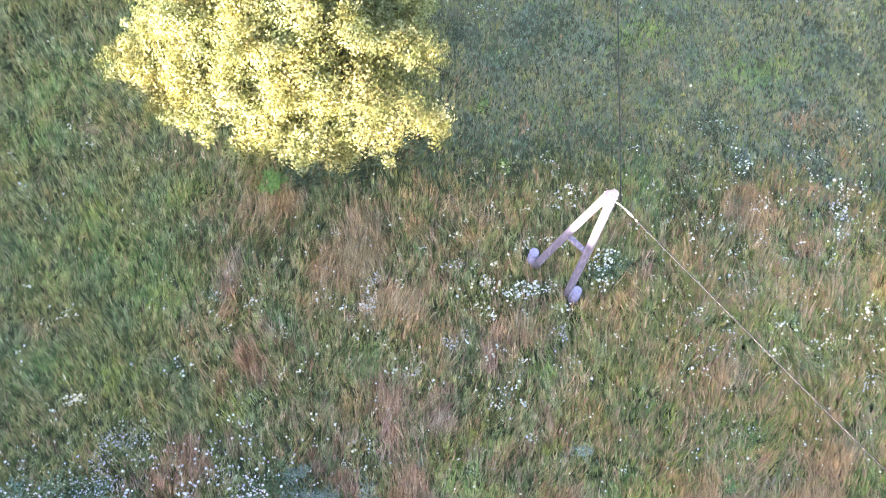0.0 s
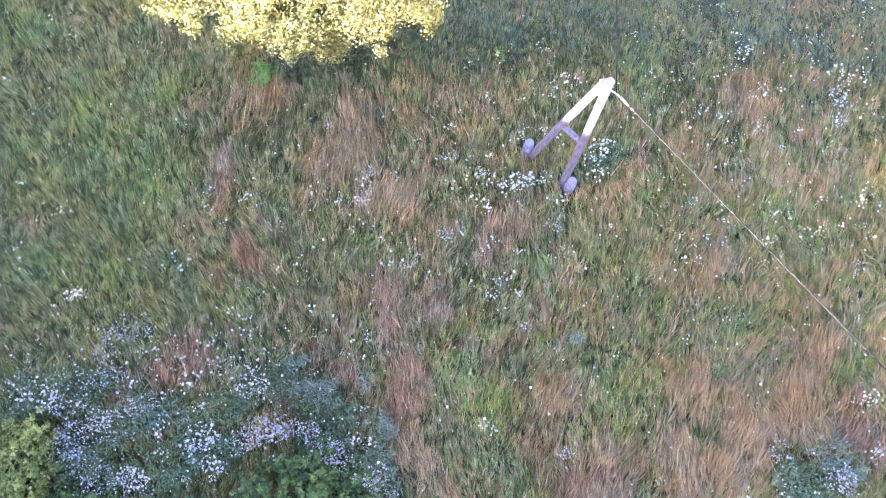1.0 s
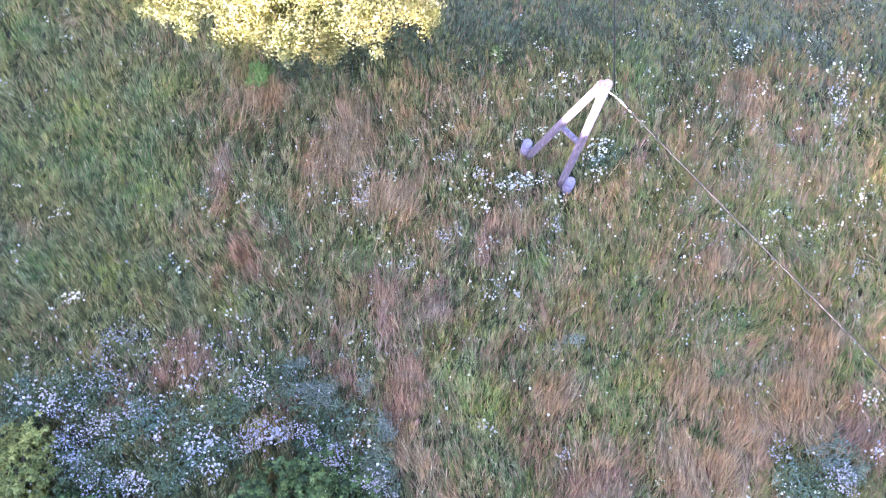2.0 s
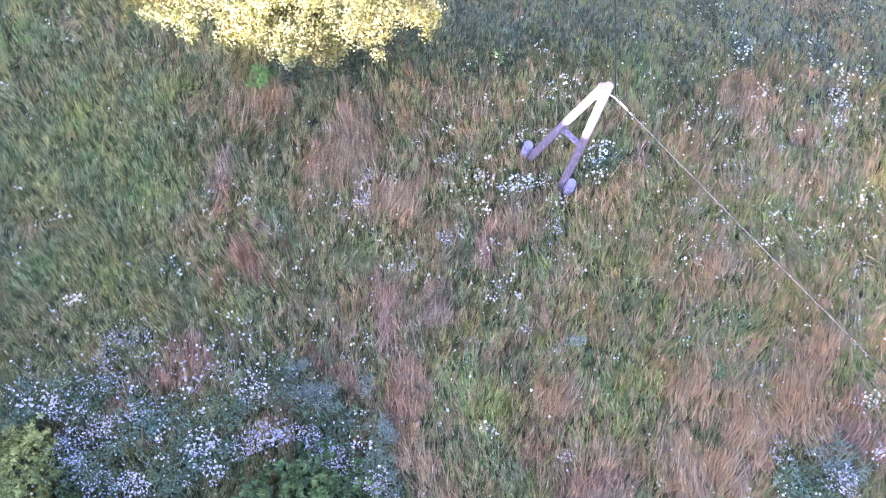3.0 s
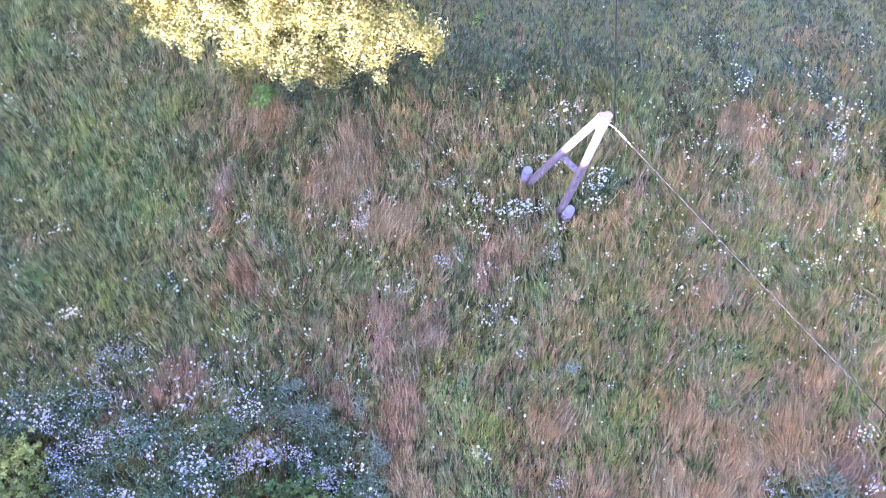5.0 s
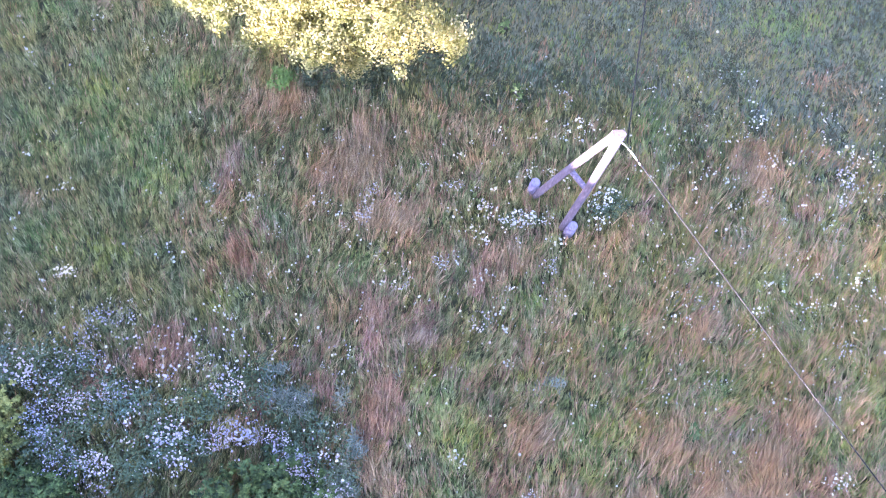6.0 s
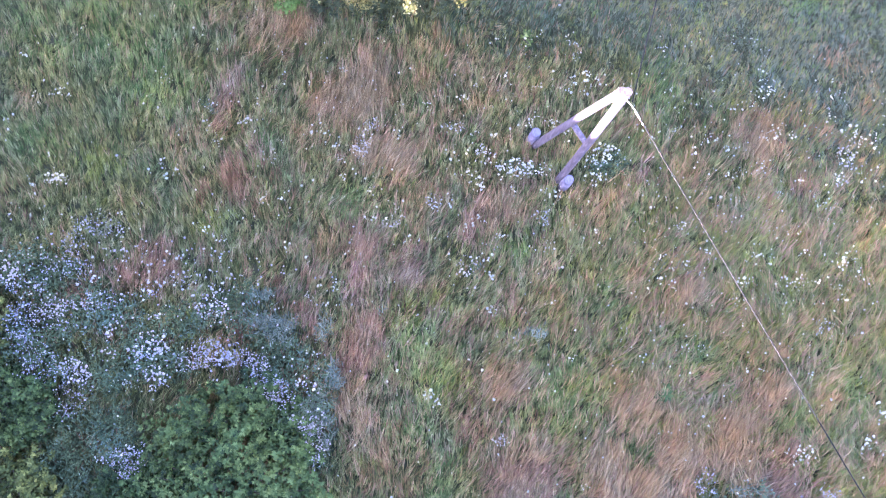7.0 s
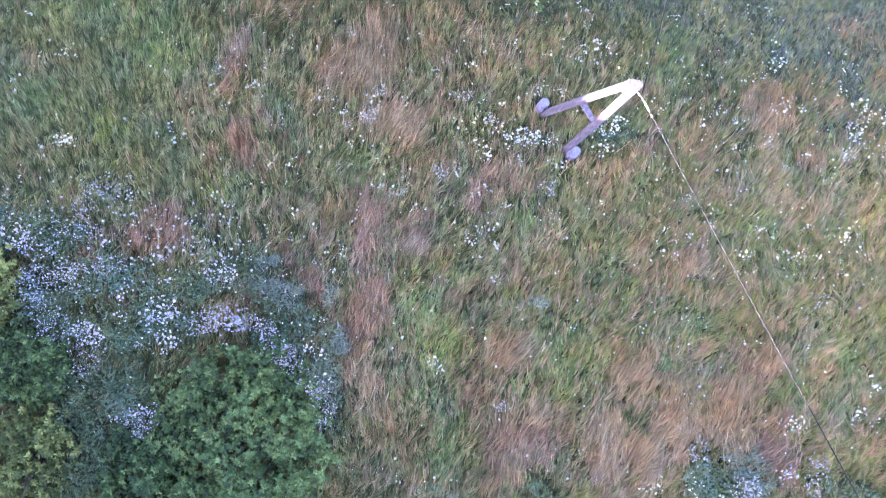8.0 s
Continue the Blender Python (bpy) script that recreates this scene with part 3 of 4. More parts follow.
FUZZ += [(-10.08, -5.5, 0.06, 0.08, 10), (-9.66, -8.3, 0.08, 0.06, 12), (-9.34, -8.24, 0.11, 0.11, 22), (-9.14, -4.93, 0.08, 0.07, 10), (-9.02, -8.54, 0.11, 0.08, 26), (-8.92, -8.15, 0.15, 0.15, 38), (-8.15, -5.84, 0.17, 0.14, 24), (-7.89, -5.74, 0.2, 0.13, 34), (-7.6, -4.6, 0.13, 0.13, 18), (-7.55, -5.57, 0.31, 0.17, 60), (-7.02, -5.61, 0.17, 0.11, 30), (-6.56, -5.67, 0.13, 0.13, 40), (-6.31, -5.94, 0.15, 0.13, 42), (-6.06, -6.2, 0.18, 0.14, 50)]
FUZZ += [(-5.94, -6.41, 0.2, 0.13, 36), (-5.44, -6.86, 0.11, 0.08, 16), (-5.4, -6, 0.14, 0.08, 18), (-5.1, -7.06, 0.11, 0.13, 32), (-5.06, -6.93, 0.15, 0.13, 42), (-4.97, -6.59, 0.11, 0.08, 14), (-4.9, -7.43, 0.15, 0.2, 46), (4.09, -6.9, 0.11, 0.17, 30), (5.33, -7.65, 0.2, 0.14, 36), (5.48, -7.7, 0.11, 0.2, 40), (6.26, -7.13, 0.08, 0.14, 16), (6.35, -7.14, 0.2, 0.08, 16), (6.93, -7.36, 0.11, 0.11, 22), (7, -6.87, 0.13, 0.17, 32)]
LACE = [(-10.55, -2.62, 0.11, 0.07, 12), (-5.47, -0.5, 0.08, 0.06, 8), (-5.36, -0.92, 0.07, 0.04, 6), (-5.1, -0.19, 0.13, 0.1, 16), (-5.01, 0.05, 0.13, 0.2, 40), (-4.84, 0.47, 0.11, 0.11, 20), (-4.22, 0.33, 0.08, 0.08, 10), (-4.03, -1.88, 0.13, 0.1, 20), (-3.54, 1.25, 0.08, 0.07, 10), (-3.07, -1.26, 0.13, 0.13, 28), (-2.84, 0.73, 0.15, 0.08, 22), (-2.04, 0.22, 0.11, 0.11, 14), (-2.02, -2.67, 0.15, 0.15, 26), (-1.32, -1.83, 0.08, 0.07, 11)]
LACE += [(-1.08, -0.01, 0.21, 0.13, 20), (-0.73, -6.65, 0.08, 0.11, 14), (-0.62, -6.63, 0.08, 0.07, 10), (-0.36, -1.21, 0.15, 0.11, 22), (0.75, -4.54, 0.06, 0.04, 5), (2.13, 3.55, 0.11, 0.08, 12), (3.07, -0.89, 0.08, 0.07, 10), (3.75, -1.46, 0.11, 0.11, 7), (4.23, 0.58, 0.11, 0.08, 12), (4.9, 3.03, 0.14, 0.11, 10), (6.78, -2.89, 0.13, 0.15, 24), (6.99, 1.43, 0.14, 0.15, 24), (7.03, 1.25, 0.11, 0.08, 16)]

# dense tufts of blades over the stretch of meadow that is flown over
TUFTS, PER = 150000, 7
tx, ty = rng.uniform(-15.8, 10.2, TUFTS), rng.uniform(-11.3, 10.2, TUFTS)
fine = field(tx * 1.3, ty * 0.7, 0.42, 2) - 0.5
coarse = field(tx * 1.2, ty * 0.8, 1.15, 1) - 0.5
speck = field(tx, ty, 0.2, 18) - 0.5
tan_deep, tan_pale = near(tx, ty, TAN_DEEP), near(tx, ty, TAN_PALE)
pink_deep, pink_pale = near(tx, ty, PINK_DEEP), near(tx, ty, PINK_PALE)
lush, lime, haze, weedy = near(tx, ty, LUSH), near(tx, ty, LIME), near(tx, ty, HAZE), near(tx, ty, WEEDS)
calm = np.clip(np.clip((ty - 2.2) / 2.5, 0, 1) + np.clip((-8.5 - tx) / 2.5, 0, 1) * np.clip((ty + 3.5) / 2.0, 0, 1), 0, 1)
# north-eastern stretch, where haze is painted as greyer, flatter grass tones
quiet = np.clip((ty - 2.2 + 0.3 * np.clip(tx, 0, 8)) / 3.0, 0, 1) * np.clip((tx + 6.0) / 4.0, 0, 1)
east = np.clip((tx + 3.0) / 7.0, 0, 1) * np.clip((3.0 - ty) / 4.0, 0, 1)
south = np.clip((-4.6 - ty) / 1.6, 0, 1) * np.clip((tx + 1.0) / 3.0, 0, 1)
damp = np.clip(1.2 * weedy, 0, 1)
middle = np.clip((tx + 9.0) / 2.0, 0, 1) * np.clip((2.8 - ty) / 2.0, 0, 1)
p_dry = 0.015 + 0.01 * middle + 0.56 * tan_deep + 0.24 * tan_pale + 0.22 * fine * middle + 0.14 * coarse * middle + 0.20 * speck + 0.04 * south + 0.01 * east - 0.22 * lush - 0.2 * lime - 0.10 * haze - 0.30 * damp - 0.08 * calm
p_red = 0.01 + 0.02 * middle + 0.58 * pink_deep + 0.30 * pink_pale + 0.10 * tan_deep + 0.3 * (field(tx, ty, 0.5, 5) - 0.5) * middle + 0.2 * speck - 0.15 * lush - 0.06 * calm
p_lush = 0.03 + 0.75 * lush + 0.10 * (field(tx, ty, 0.8, 3) - 0.5) - 0.15 * damp
p_lime = 0.008 + 0.85 * lime + 0.09 * east
p_haze = 0.30 * haze
p_veil = 0.74 * quiet
p_tree_shade = 0.55 * near(tx, ty, TREE_SHADE)
p_rose = 0.6 * near(tx, ty, ROSE)
dice = rng.random(TUFTS)
kind = np.zeros(TUFTS, int)
level = np.zeros(TUFTS)
for number, chance in ((6, p_rose), (2, p_red), (1, p_dry), (3, p_lush), (4, p_lime), (5, p_haze), (8, p_tree_shade), (7, p_veil)):
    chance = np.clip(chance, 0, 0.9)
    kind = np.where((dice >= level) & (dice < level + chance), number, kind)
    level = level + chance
clear = (np.hypot(tx + 0.8, ty - 0.78) > 0.30) & (np.hypot(tx - 0.12, ty + 0.24) > 0.30)
keep = clear & (rng.random(TUFTS) > 0.62 * damp * (kind != 2) * (kind != 6))
tx, ty, kind, lush, damp, calm, middle, quiet, east, combed = tx[keep], ty[keep], kind[keep], lush[keep], damp[keep], calm[keep], middle[keep], quiet[keep], east[keep], np.maximum(tan_deep, 0.7 * pink_deep)[keep]
# the way the grass leans: upright in the west, combed over towards the east
sweep = 1.40 - np.where(tx < -3.0, 0.036, -0.008) * (tx + 3.0)
sweep = sweep + (field(tx, ty, 2.6, 6) - 0.5) * 0.4 + (field(tx, ty, 0.6, 7) - 0.5) * (0.75 - 0.25 * calm) + rng.normal(0, 0.22, len(tx)) * (1 - 0.2 * calm) * (1 - 0.5 * combed)
sweep = np.where(field(tx, ty, 0.55, 14) + 0.5 * rng.random(len(tx)) > 0.92, sweep + math.pi, sweep)
tuft_tone = rng.normal(0, 0.27, len(tx)) * (1 - 0.82 * quiet) * (1 - 0.65 * east) + 0.13 * east
thick = np.repeat(np.stack([tx, ty, sweep, lush, damp, tuft_tone, calm, middle, quiet, combed, east], 1), PER, 0)
blade_kind = np.repeat(kind, PER)
stray = rng.random(len(blade_kind))
blade_kind = np.where(stray < 0.025 + 0.015 * thick[:, 7] - 0.015 * thick[:, 8], 1, np.where((stray > 0.2) & (stray < 0.21 + 0.015 * thick[:, 7]), 2, np.where((stray > 0.80) & (blade_kind < 3), 0, blade_kind)))


def scatter(which, name, label, mat, long, wide, lean, droop, shade):
    c = thick[blade_kind == which]
    n = len(c)
    along = rng.normal(0, 0.034, n)
    x = c[:, 0] + along * np.cos(c[:, 2]) + rng.normal(0, 0.022, n)
    y = c[:, 1] + along * np.sin(c[:, 2]) + rng.normal(0, 0.022, n)
    tint = np.clip(shade + 0.10 * c[:, 3] - 0.22 * c[:, 4] + c[:, 5] - (0.16 if which == 4 else 0.0) * c[:, 10] + rng.normal(0, 0.10, n) * (1 - 0.4 * c[:, 10]) + (field(x, y, 1.7, 8) - 0.5) * (0.28 - 0.18 * c[:, 6] - 0.10 * c[:, 10]) + (field(x * 1.4, y * 0.7, 0.17, 15) - 0.5) * (0.62 - 0.2 * c[:, 6] - 0.40 * c[:, 8] - 0.34 * c[:, 10]).clip(0.05), 0, 1)
    me = blades_mesh(name, x, y, rise(y) - 0.02, (rng.normal(long, long * 0.24, n) * (1 - 0.24 * c[:, 6] - 0.34 * c[:, 8] + (0.5 if which in (1, 2) else 0.0) * c[:, 9])).clip(0.09), rng.uniform(wide * 0.6, wide * 1.35, n) * (1 + 0.38 * c[:, 10]),
                     c[:, 2] + rng.normal(0, 0.18, n), rng.normal(lean, 0.2, n).clip(0.05), rng.normal(droop, 0.25, n).clip(0.2, 1.7), tint, mat)
    return tagged(new(name, me), label, "grass", kind="stuff")


scatter(0, "meadow_grass", "tall uncut olive-green meadow grass in evening shade", M_GREEN, 0.30, 0.0145, 0.42, 0.95, 0.40)
scatter(3, "lush_grass", "fresh bright green grass growing thick in patches", M_LUSH, 0.31, 0.015, 0.44, 0.95, 0.45)
scatter(4, "yellow_green_grass", "yellow-green young grass in small upright patches", M_LIME, 0.34, 0.015, 0.42, 0.9, 0.54)
scatter(1, "dry_grass", "straw-coloured dry grass lying in combed tufts", M_DRY, 0.47, 0.0122, 0.62, 1.1, 0.455)
scatter(2, "reddish_grass", "pinkish brown seeding grass among the green", M_RED, 0.46, 0.0122, 0.60, 1.1, 0.47)
scatter(5, "blue_grey_grass", "blue-grey glaucous grass blades in faint patches", M_HAZE, 0.32, 0.015, 0.5, 1.0, 0.5)
# weed colour on these blades paints the tree's shade
scatter(8, "shade_toned_grass", "soft grass beside the tree, its shade put into dark blue-green colour", M_WEED, 0.26, 0.016, 0.45, 1.0, 0.45)
scatter(7, "veil_grey_grass", "short soft meadow grass, greyed by haze put into its colour", M_VEIL, 0.26, 0.015, 0.5, 1.0, 0.45)
scatter(6, "rose_grass", "rose-pink seeding grass in small dense patches", M_ROSE, 0.40, 0.014, 0.5, 1.0, 0.5)


# drooping tussocks of dry grass, each fanning out from its root
def tussock(x, y, reach, heading, fan, mat, label, count=150):
    n = count
    base = float(rise(y))
    px, py = rng.normal(0, 0.24 * reach + 0.04, n), rng.normal(0, 0.20 * reach + 0.02, n)
    me = blades_mesh("tuft", px, py, np.full(n, 0.10), reach * rng.uniform(0.25, 0.8, n), rng.uniform(0.008, 0.015, n), radians(heading) + rng.normal(0, fan, n) * 0.65 + px * 0.5,
                     rng.normal(0.68, 0.2, n).clip(0.1), rng.normal(1.42, 0.18, n), np.clip(rng.normal(0.40, 0.11) + rng.normal(0, 0.2, n), 0, 1), mat)
    ob = tagged(new("grass_tussock"), label, "grass tussock", "grass tussocks in the meadow")
    tagged(part("tuft", me, mat, ob), kind="stuff")
    ob.location = (x, y, base)
    return ob


STRAW, ROSY = "straw-brown tussock of long drooping grass", "pinkish brown tussock of long drooping grass"
for x, y, reach, heading, fan in ((-7.34, 3.2, 0.95, -82, 0.35), (-7.05, 3.1, 0.9, -72, 0.3), (-8.05, 3.1, 0.85, -85, 0.2), (-5.3, 1.75, 1.2, -95, 0.35), (-4.85, 1.7, 1.0, -70, 0.4), (-5.6, 1.4, 1.1, -105, 0.3), (-5.1, 1.1, 1.0, -110, 0.3),
                                  (-4.0, 0.1, 0.9, -120, 0.35), (-4.3, 0.0, 0.9, -112, 0.35), (-4.6, -0.1, 0.7, -105, 0.3), (3.84, -5.75, 1.2, -88, 0.42), (3.9, -6.0, 1.1, -72, 0.25), (3.6, -6.1, 1.1, -115, 0.3), (2.8, -4.6, 0.55, -78, 0.2),
                                  (3.1, -5.1, 0.6, -80, 0.4), (4.9, 1.9, 0.8, -95, 0.3), (4.6, 1.4, 0.7, -100, 0.3), (3.9, -2.4, 0.75, -130, 0.3), (-0.6, -0.95, 0.7, -100, 0.4), (2.5, -5.4, 0.8, -135, 0.35)):
    tussock(x, y, reach, heading, fan, M_DRY, STRAW)
for x, y, reach, heading, fan in ((-6.0, 1.1, 0.9, -95, 0.3), (-0.2, -7.3, 0.9, -125, 0.25), (-0.5, -7.5, 0.8, -120, 0.3), (0.2, -7.0, 0.8, -115, 0.3), (2.25, -7.0, 0.8, -100, 0.35), (5.2, -6.1, 0.8, -110, 0.3), (6.3, -6.6, 1.0, -150, 0.25),
                                  (6.0, -6.9, 1.0, -145, 0.25), (-4.3, -4.4, 0.8, -85, 0.35), (-4.0, -4.9, 0.7, -95, 0.35), (-5.8, -4.1, 0.5, -90, 0.5), (-3.3, -2.2, 0.6, -95, 0.3), (-9.2, -3.6, 0.6, -100, 0.5), (-8.6, 0.9, 0.7, -80, 0.25)):
    tussock(x, y, reach, heading, fan, M_RED, ROSY)
for x, y, rx, ry in TAN_DEEP + TAN_PALE[::3]:
    tussock(x + rng.normal(0, rx * 0.5), y + ry * rng.uniform(0.2, 0.7), rng.uniform(0.45, 0.8), rng.normal(-105, 18), 0.32, M_DRY, STRAW, 90)
for x, y, rx, ry in PINK_DEEP:
    tussock(x + rng.normal(0, rx * 0.5), y + ry * rng.uniform(0.1, 0.6), rng.uniform(0.4, 0.65), rng.normal(-100, 18), 0.34, M_RED, ROSY, 90)

# small broad-leaved herbs between the grass
n = 90000
hx, hy = rng.uniform(-15.8, 10.2, n), rng.uniform(-11.3, 10.2, n)
m = field(hx, hy, 0.5, 16) + 0.3 * near(hx, hy, LUSH) - 0.3 * np.clip((-7.0 - hx) / 3.0, 0, 1) - 0.6 * np.clip((hy - 0.5) / 2.5, 0, 1) + 0.5 * rng.random(n) > 0.95
hx, hy = hx[m], hy[m]
n = len(hx)
herbs = leaves_mesh("meadow_herbs", np.stack([hx, hy, rise(hy) + rng.uniform(0.10, 0.34, n)], 1), np.stack([rng.normal(0, 0.6, n), rng.normal(0, 0.6, n), np.ones(n)], 1),
                    rng.uniform(0.04, 0.09, n), rng.uniform(0.02, 0.036, n), np.clip(rng.normal(0.36, 0.18, n) + (field(hx, hy, 0.4, 17) - 0.5) * 0.5, 0, 1), M_GREEN)
tagged(new("meadow_herbs", herbs), "small broad-leaved green herbs low in the grass", "herbs", kind="stuff")

# coarser grass round about
n = 48000
ox, oy = rng.uniform(-45, 40, n), rng.uniform(-42, 40, n)
m = (ox < -15.6) | (ox > 10.0) | (oy < -11.1) | (oy > 10.0)
ox, oy = ox[m], oy[m]
n = len(ox)
outer = blades_mesh("outer_grass", ox, oy, rise(oy) - 0.02, rng.normal(0.34, 0.07, n), rng.uniform(0.02, 0.04, n), rng.normal(1.4, 0.6, n), rng.normal(0.5, 0.2, n), rng.normal(1.0, 0.2, n),
                    np.clip(0.28 + (field(ox, oy, 2.5, 19) - 0.5) * 0.6 + rng.normal(0, 0.12, n), 0, 1), M_GREEN)
tagged(new("outer_grass", outer), "thinner green meadow grass beyond the flowers", "grass", kind="stuff")

# low leafy weeds in the damp hollows
n = 420000
wx, wy = rng.uniform(-15.5, 10, n), rng.uniform(-11.3, 4, n)
m = near(wx, wy, WEEDS) * (0.45 + 1.1 * field(wx, wy, 0.5, 9)) > 0.22 + 0.6 * rng.random(n)
wx, wy = wx[m], wy[m]
n = len(wx)
depth = 0.55 + 0.45 * np.clip((-3.0 - wy) / 2.0, 0, 1)
wz = rise(wy) + (0.18 + 0.5 * rng.random(n) * (0.4 + 0.9 * field(wx, wy, 0.5, 10))) * depth
wn = np.stack([rng.normal(0, 0.5, n), rng.normal(0, 0.5, n), np.ones(n)], 1)
weeds = leaves_mesh("leafy_weeds", np.stack([wx, wy, wz], 1), wn, rng.uniform(0.05, 0.12, n), rng.uniform(0.018, 0.042, n),
                    np.clip(rng.normal(0.49, 0.17, n) + (field(wx, wy, 0.8, 11) - 0.5) * 0.4 + (field(wx, wy, 0.22, 25) - 0.5) * 0.4, 0, 1), M_WEED)
tagged(new("leafy_weeds", weeds), "blue-green leafy weeds between the meadow flowers", "weeds", kind="stuff")
n = 130000
bx, by = rng.uniform(-8, 8.5, n), rng.uniform(-9.5, -4, n)
m = near(bx, by, HAZE) * (0.30 + 1.2 * field(bx, by, 0.4, 21)) > 0.29 + 0.6 * rng.random(n)
bx, by = bx[m], by[m]
n = len(bx)
stalks = blades_mesh("blue_grey_stalks", bx, by, rise(by) + 0.36, rng.normal(0.26, 0.07, n), rng.uniform(0.012, 0.020, n), rng.normal(1.4, 1.1, n), rng.normal(0.35, 0.2, n), rng.normal(0.8, 0.3, n),
                     np.clip(rng.normal(0.68, 0.22, n), 0, 1), M_HAZE)
tagged(new("blue_grey_stalks", stalks), "blue-grey stalks standing among leafy weeds", "weeds", kind="stuff")


# white flower heads on stalks
def heads_mesh(name, x, y, z, r, tint):
    """Domed, ragged flower heads."""
    n, sides = len(x), 7
    tilt = rng.normal(0, 0.25, (n, 2))
    a = np.arange(sides) * math.tau / sides + rng.uniform(0, 6, n)[:, None]
    rr = r[:, None] * rng.uniform(0.65, 1.2, (n, sides))
    dx, dy = np.cos(a) * rr, np.sin(a) * rr
    rim = np.stack([x[:, None] + dx, y[:, None] + dy, z[:, None] + dx * tilt[:, :1] + dy * tilt[:, 1:]], -1)
    v = np.concatenate([np.stack([x, y, z + r * 0.4], 1)[:, None], rim], 1)
    f = (np.arange(n) * (sides + 1))[:, None, None] + np.array([[0, 1 + k, 1 + (k + 1) % sides] for k in range(sides)])[None]
    return mesh_from(name, v.reshape(-1, 3), f.reshape(-1, 3), M_FLOWER, np.repeat(tint, sides + 1))


def stems_mesh(name, x, y, z, foot):
    n = len(x)
    bx, by = x + rng.normal(0, 0.04, n), y + rng.normal(0, 0.04, n)
    v = np.stack([np.stack([bx - 0.004, by, foot], 1), np.stack([bx + 0.004, by, foot], 1), np.stack([x, y, z], 1)], 1)
    return mesh_from(name, v.reshape(-1, 3), np.arange(n * 3).reshape(-1, 3), M_GREEN, np.repeat(rng.uniform(0.2, 0.5, n), 3))


def spread(patches, more):
    xs = np.concatenate([rng.normal(cx, rx * 0.9, max(1, round(k * more))) for cx, cy, rx, ry, k in patches])
    ys = np.concatenate([rng.normal(cy, ry * 0.9, max(1, round(k * more))) for cx, cy, rx, ry, k in patches])
    return xs, ys


def flower_drift(name, x, y, tall, size, tone, label):
    n = len(x)
    z = rise(y) + rng.normal(tall, 0.09, n).clip(0.15)
    heads = heads_mesh(name, x, y, z, (size * rng.gamma(7.0, 1 / 7.0, n)).clip(size * 0.5, size * 1.8), np.clip(rng.normal(tone, 0.18, n), 0, 1))
    drift = tagged(new(name, heads), label, "flowers", kind="stuff")
    part("stalks", stems_mesh("stalks", x, y, z, rise(y)), M_GREEN, drift)
    return drift


def flower_clump(cx, cy, rx, ry, count, tall, size, tone, wide, label):
    """One dense clump: green stalks and the heads that they carry."""
    clump = tagged(new("flower_clump"), label, "flowers", "flower clumps in the meadow")
    clump.location = (cx, cy, float(rise(cy)))
    a, d = rng.uniform(0, math.tau, count), np.sqrt(rng.random(count)) * rng.uniform(0.8, 1.25, count)
    x, y = np.cos(a) * d * rx * wide, np.sin(a) * d * ry * wide
    z = rng.normal(tall, 0.09, count).clip(0.15)
    tagged(part("blossom", heads_mesh("blossom", x, y, z, (size * rng.gamma(7.0, 1 / 7.0, count)).clip(size * 0.5, size * 1.8), np.clip(rng.normal(tone, 0.18, count), 0, 1)), M_FLOWER, clump), kind="stuff")
    tagged(part("flower_stem", stems_mesh("flower_stem", x, y, z, np.full(count, -0.03)), M_GREEN, clump), kind="stuff")


for kinds, least, tall, size, tone, more, wide, label in ((UMBELS, 12, 0.48, 0.0235, 0.72, 1.1, 1.5, "clump of round white umbels on thin stalks"), (TALL, 20, 0.8, 0.0225, 0.24, 1.2, 1.65, "dense clump of tall white flowers among weeds"),
                                                    (FUZZ, 20, 0.72, 0.0140, 0.12, 2.9, 2.0, "clump of tiny lilac-white flowers among weeds"), (LACE, 14, 0.48, 0.016, 0.4, 1.7, 1.7, "lacy clump of tiny pale flowers in grass")):
    for cx, cy, rx, ry, k in kinds:
        if k >= least:
            flower_clump(cx, cy, rx, ry, round(k * more), tall, size, tone, wide, label)
singles_x, singles_y = rng.uniform(-15, 9.5, 900), rng.uniform(-10.5, 9.5, 900)
lively = np.clip((3.2 - singles_y) / 2.0, 0.22, 1)
m = rng.random(900) < lively
sx, sy = spread([p for p in UMBELS if p[4] < 12], 1.0)
flower_drift("white_umbels", np.append(sx, singles_x[m]), np.append(sy, singles_y[m]), 0.47, 0.0215, 0.74, "round white umbels dotted through the meadow grass")
sx, sy = spread(SPECKS + [p for p in LACE if p[4] < 14], 1.1)
more_x, more_y = np.append(rng.uniform(-9, 8, 560), rng.uniform(2.0, 9.0, 460)), np.append(rng.uniform(-5.0, 3.2, 560), rng.uniform(-2.5, 4.2, 460))
flower_drift("small_white_daisies", np.append(sx, more_x), np.append(sy, more_y), 0.42, 0.016, 0.7, "tiny white daisies in drifts across the meadow")
sx, sy = spread([p for p in TALL + FUZZ if p[4] < 20], 1.1)
more_x, more_y = rng.uniform(-13.8, -5, 300), rng.uniform(-6.5, -3.0, 300)
flower_drift("tall_white_flowers", np.append(sx, more_x), np.append(sy, more_y), 0.72, 0.021, 0.30, "pale lilac-white flowers scattered over dark weeds")

# ---- the pole with its strut ----
pole = tagged(new("utility_pole"), "weathered wooden utility pole with a strut, grey foot stubs", "utility pole")
APEX, FOOT, STRUT = Vector((0.0, -0.03, 7.2)), Vector((-0.04, -0.15, 0.08)), Vector((-0.75, 0.65, 0.08))


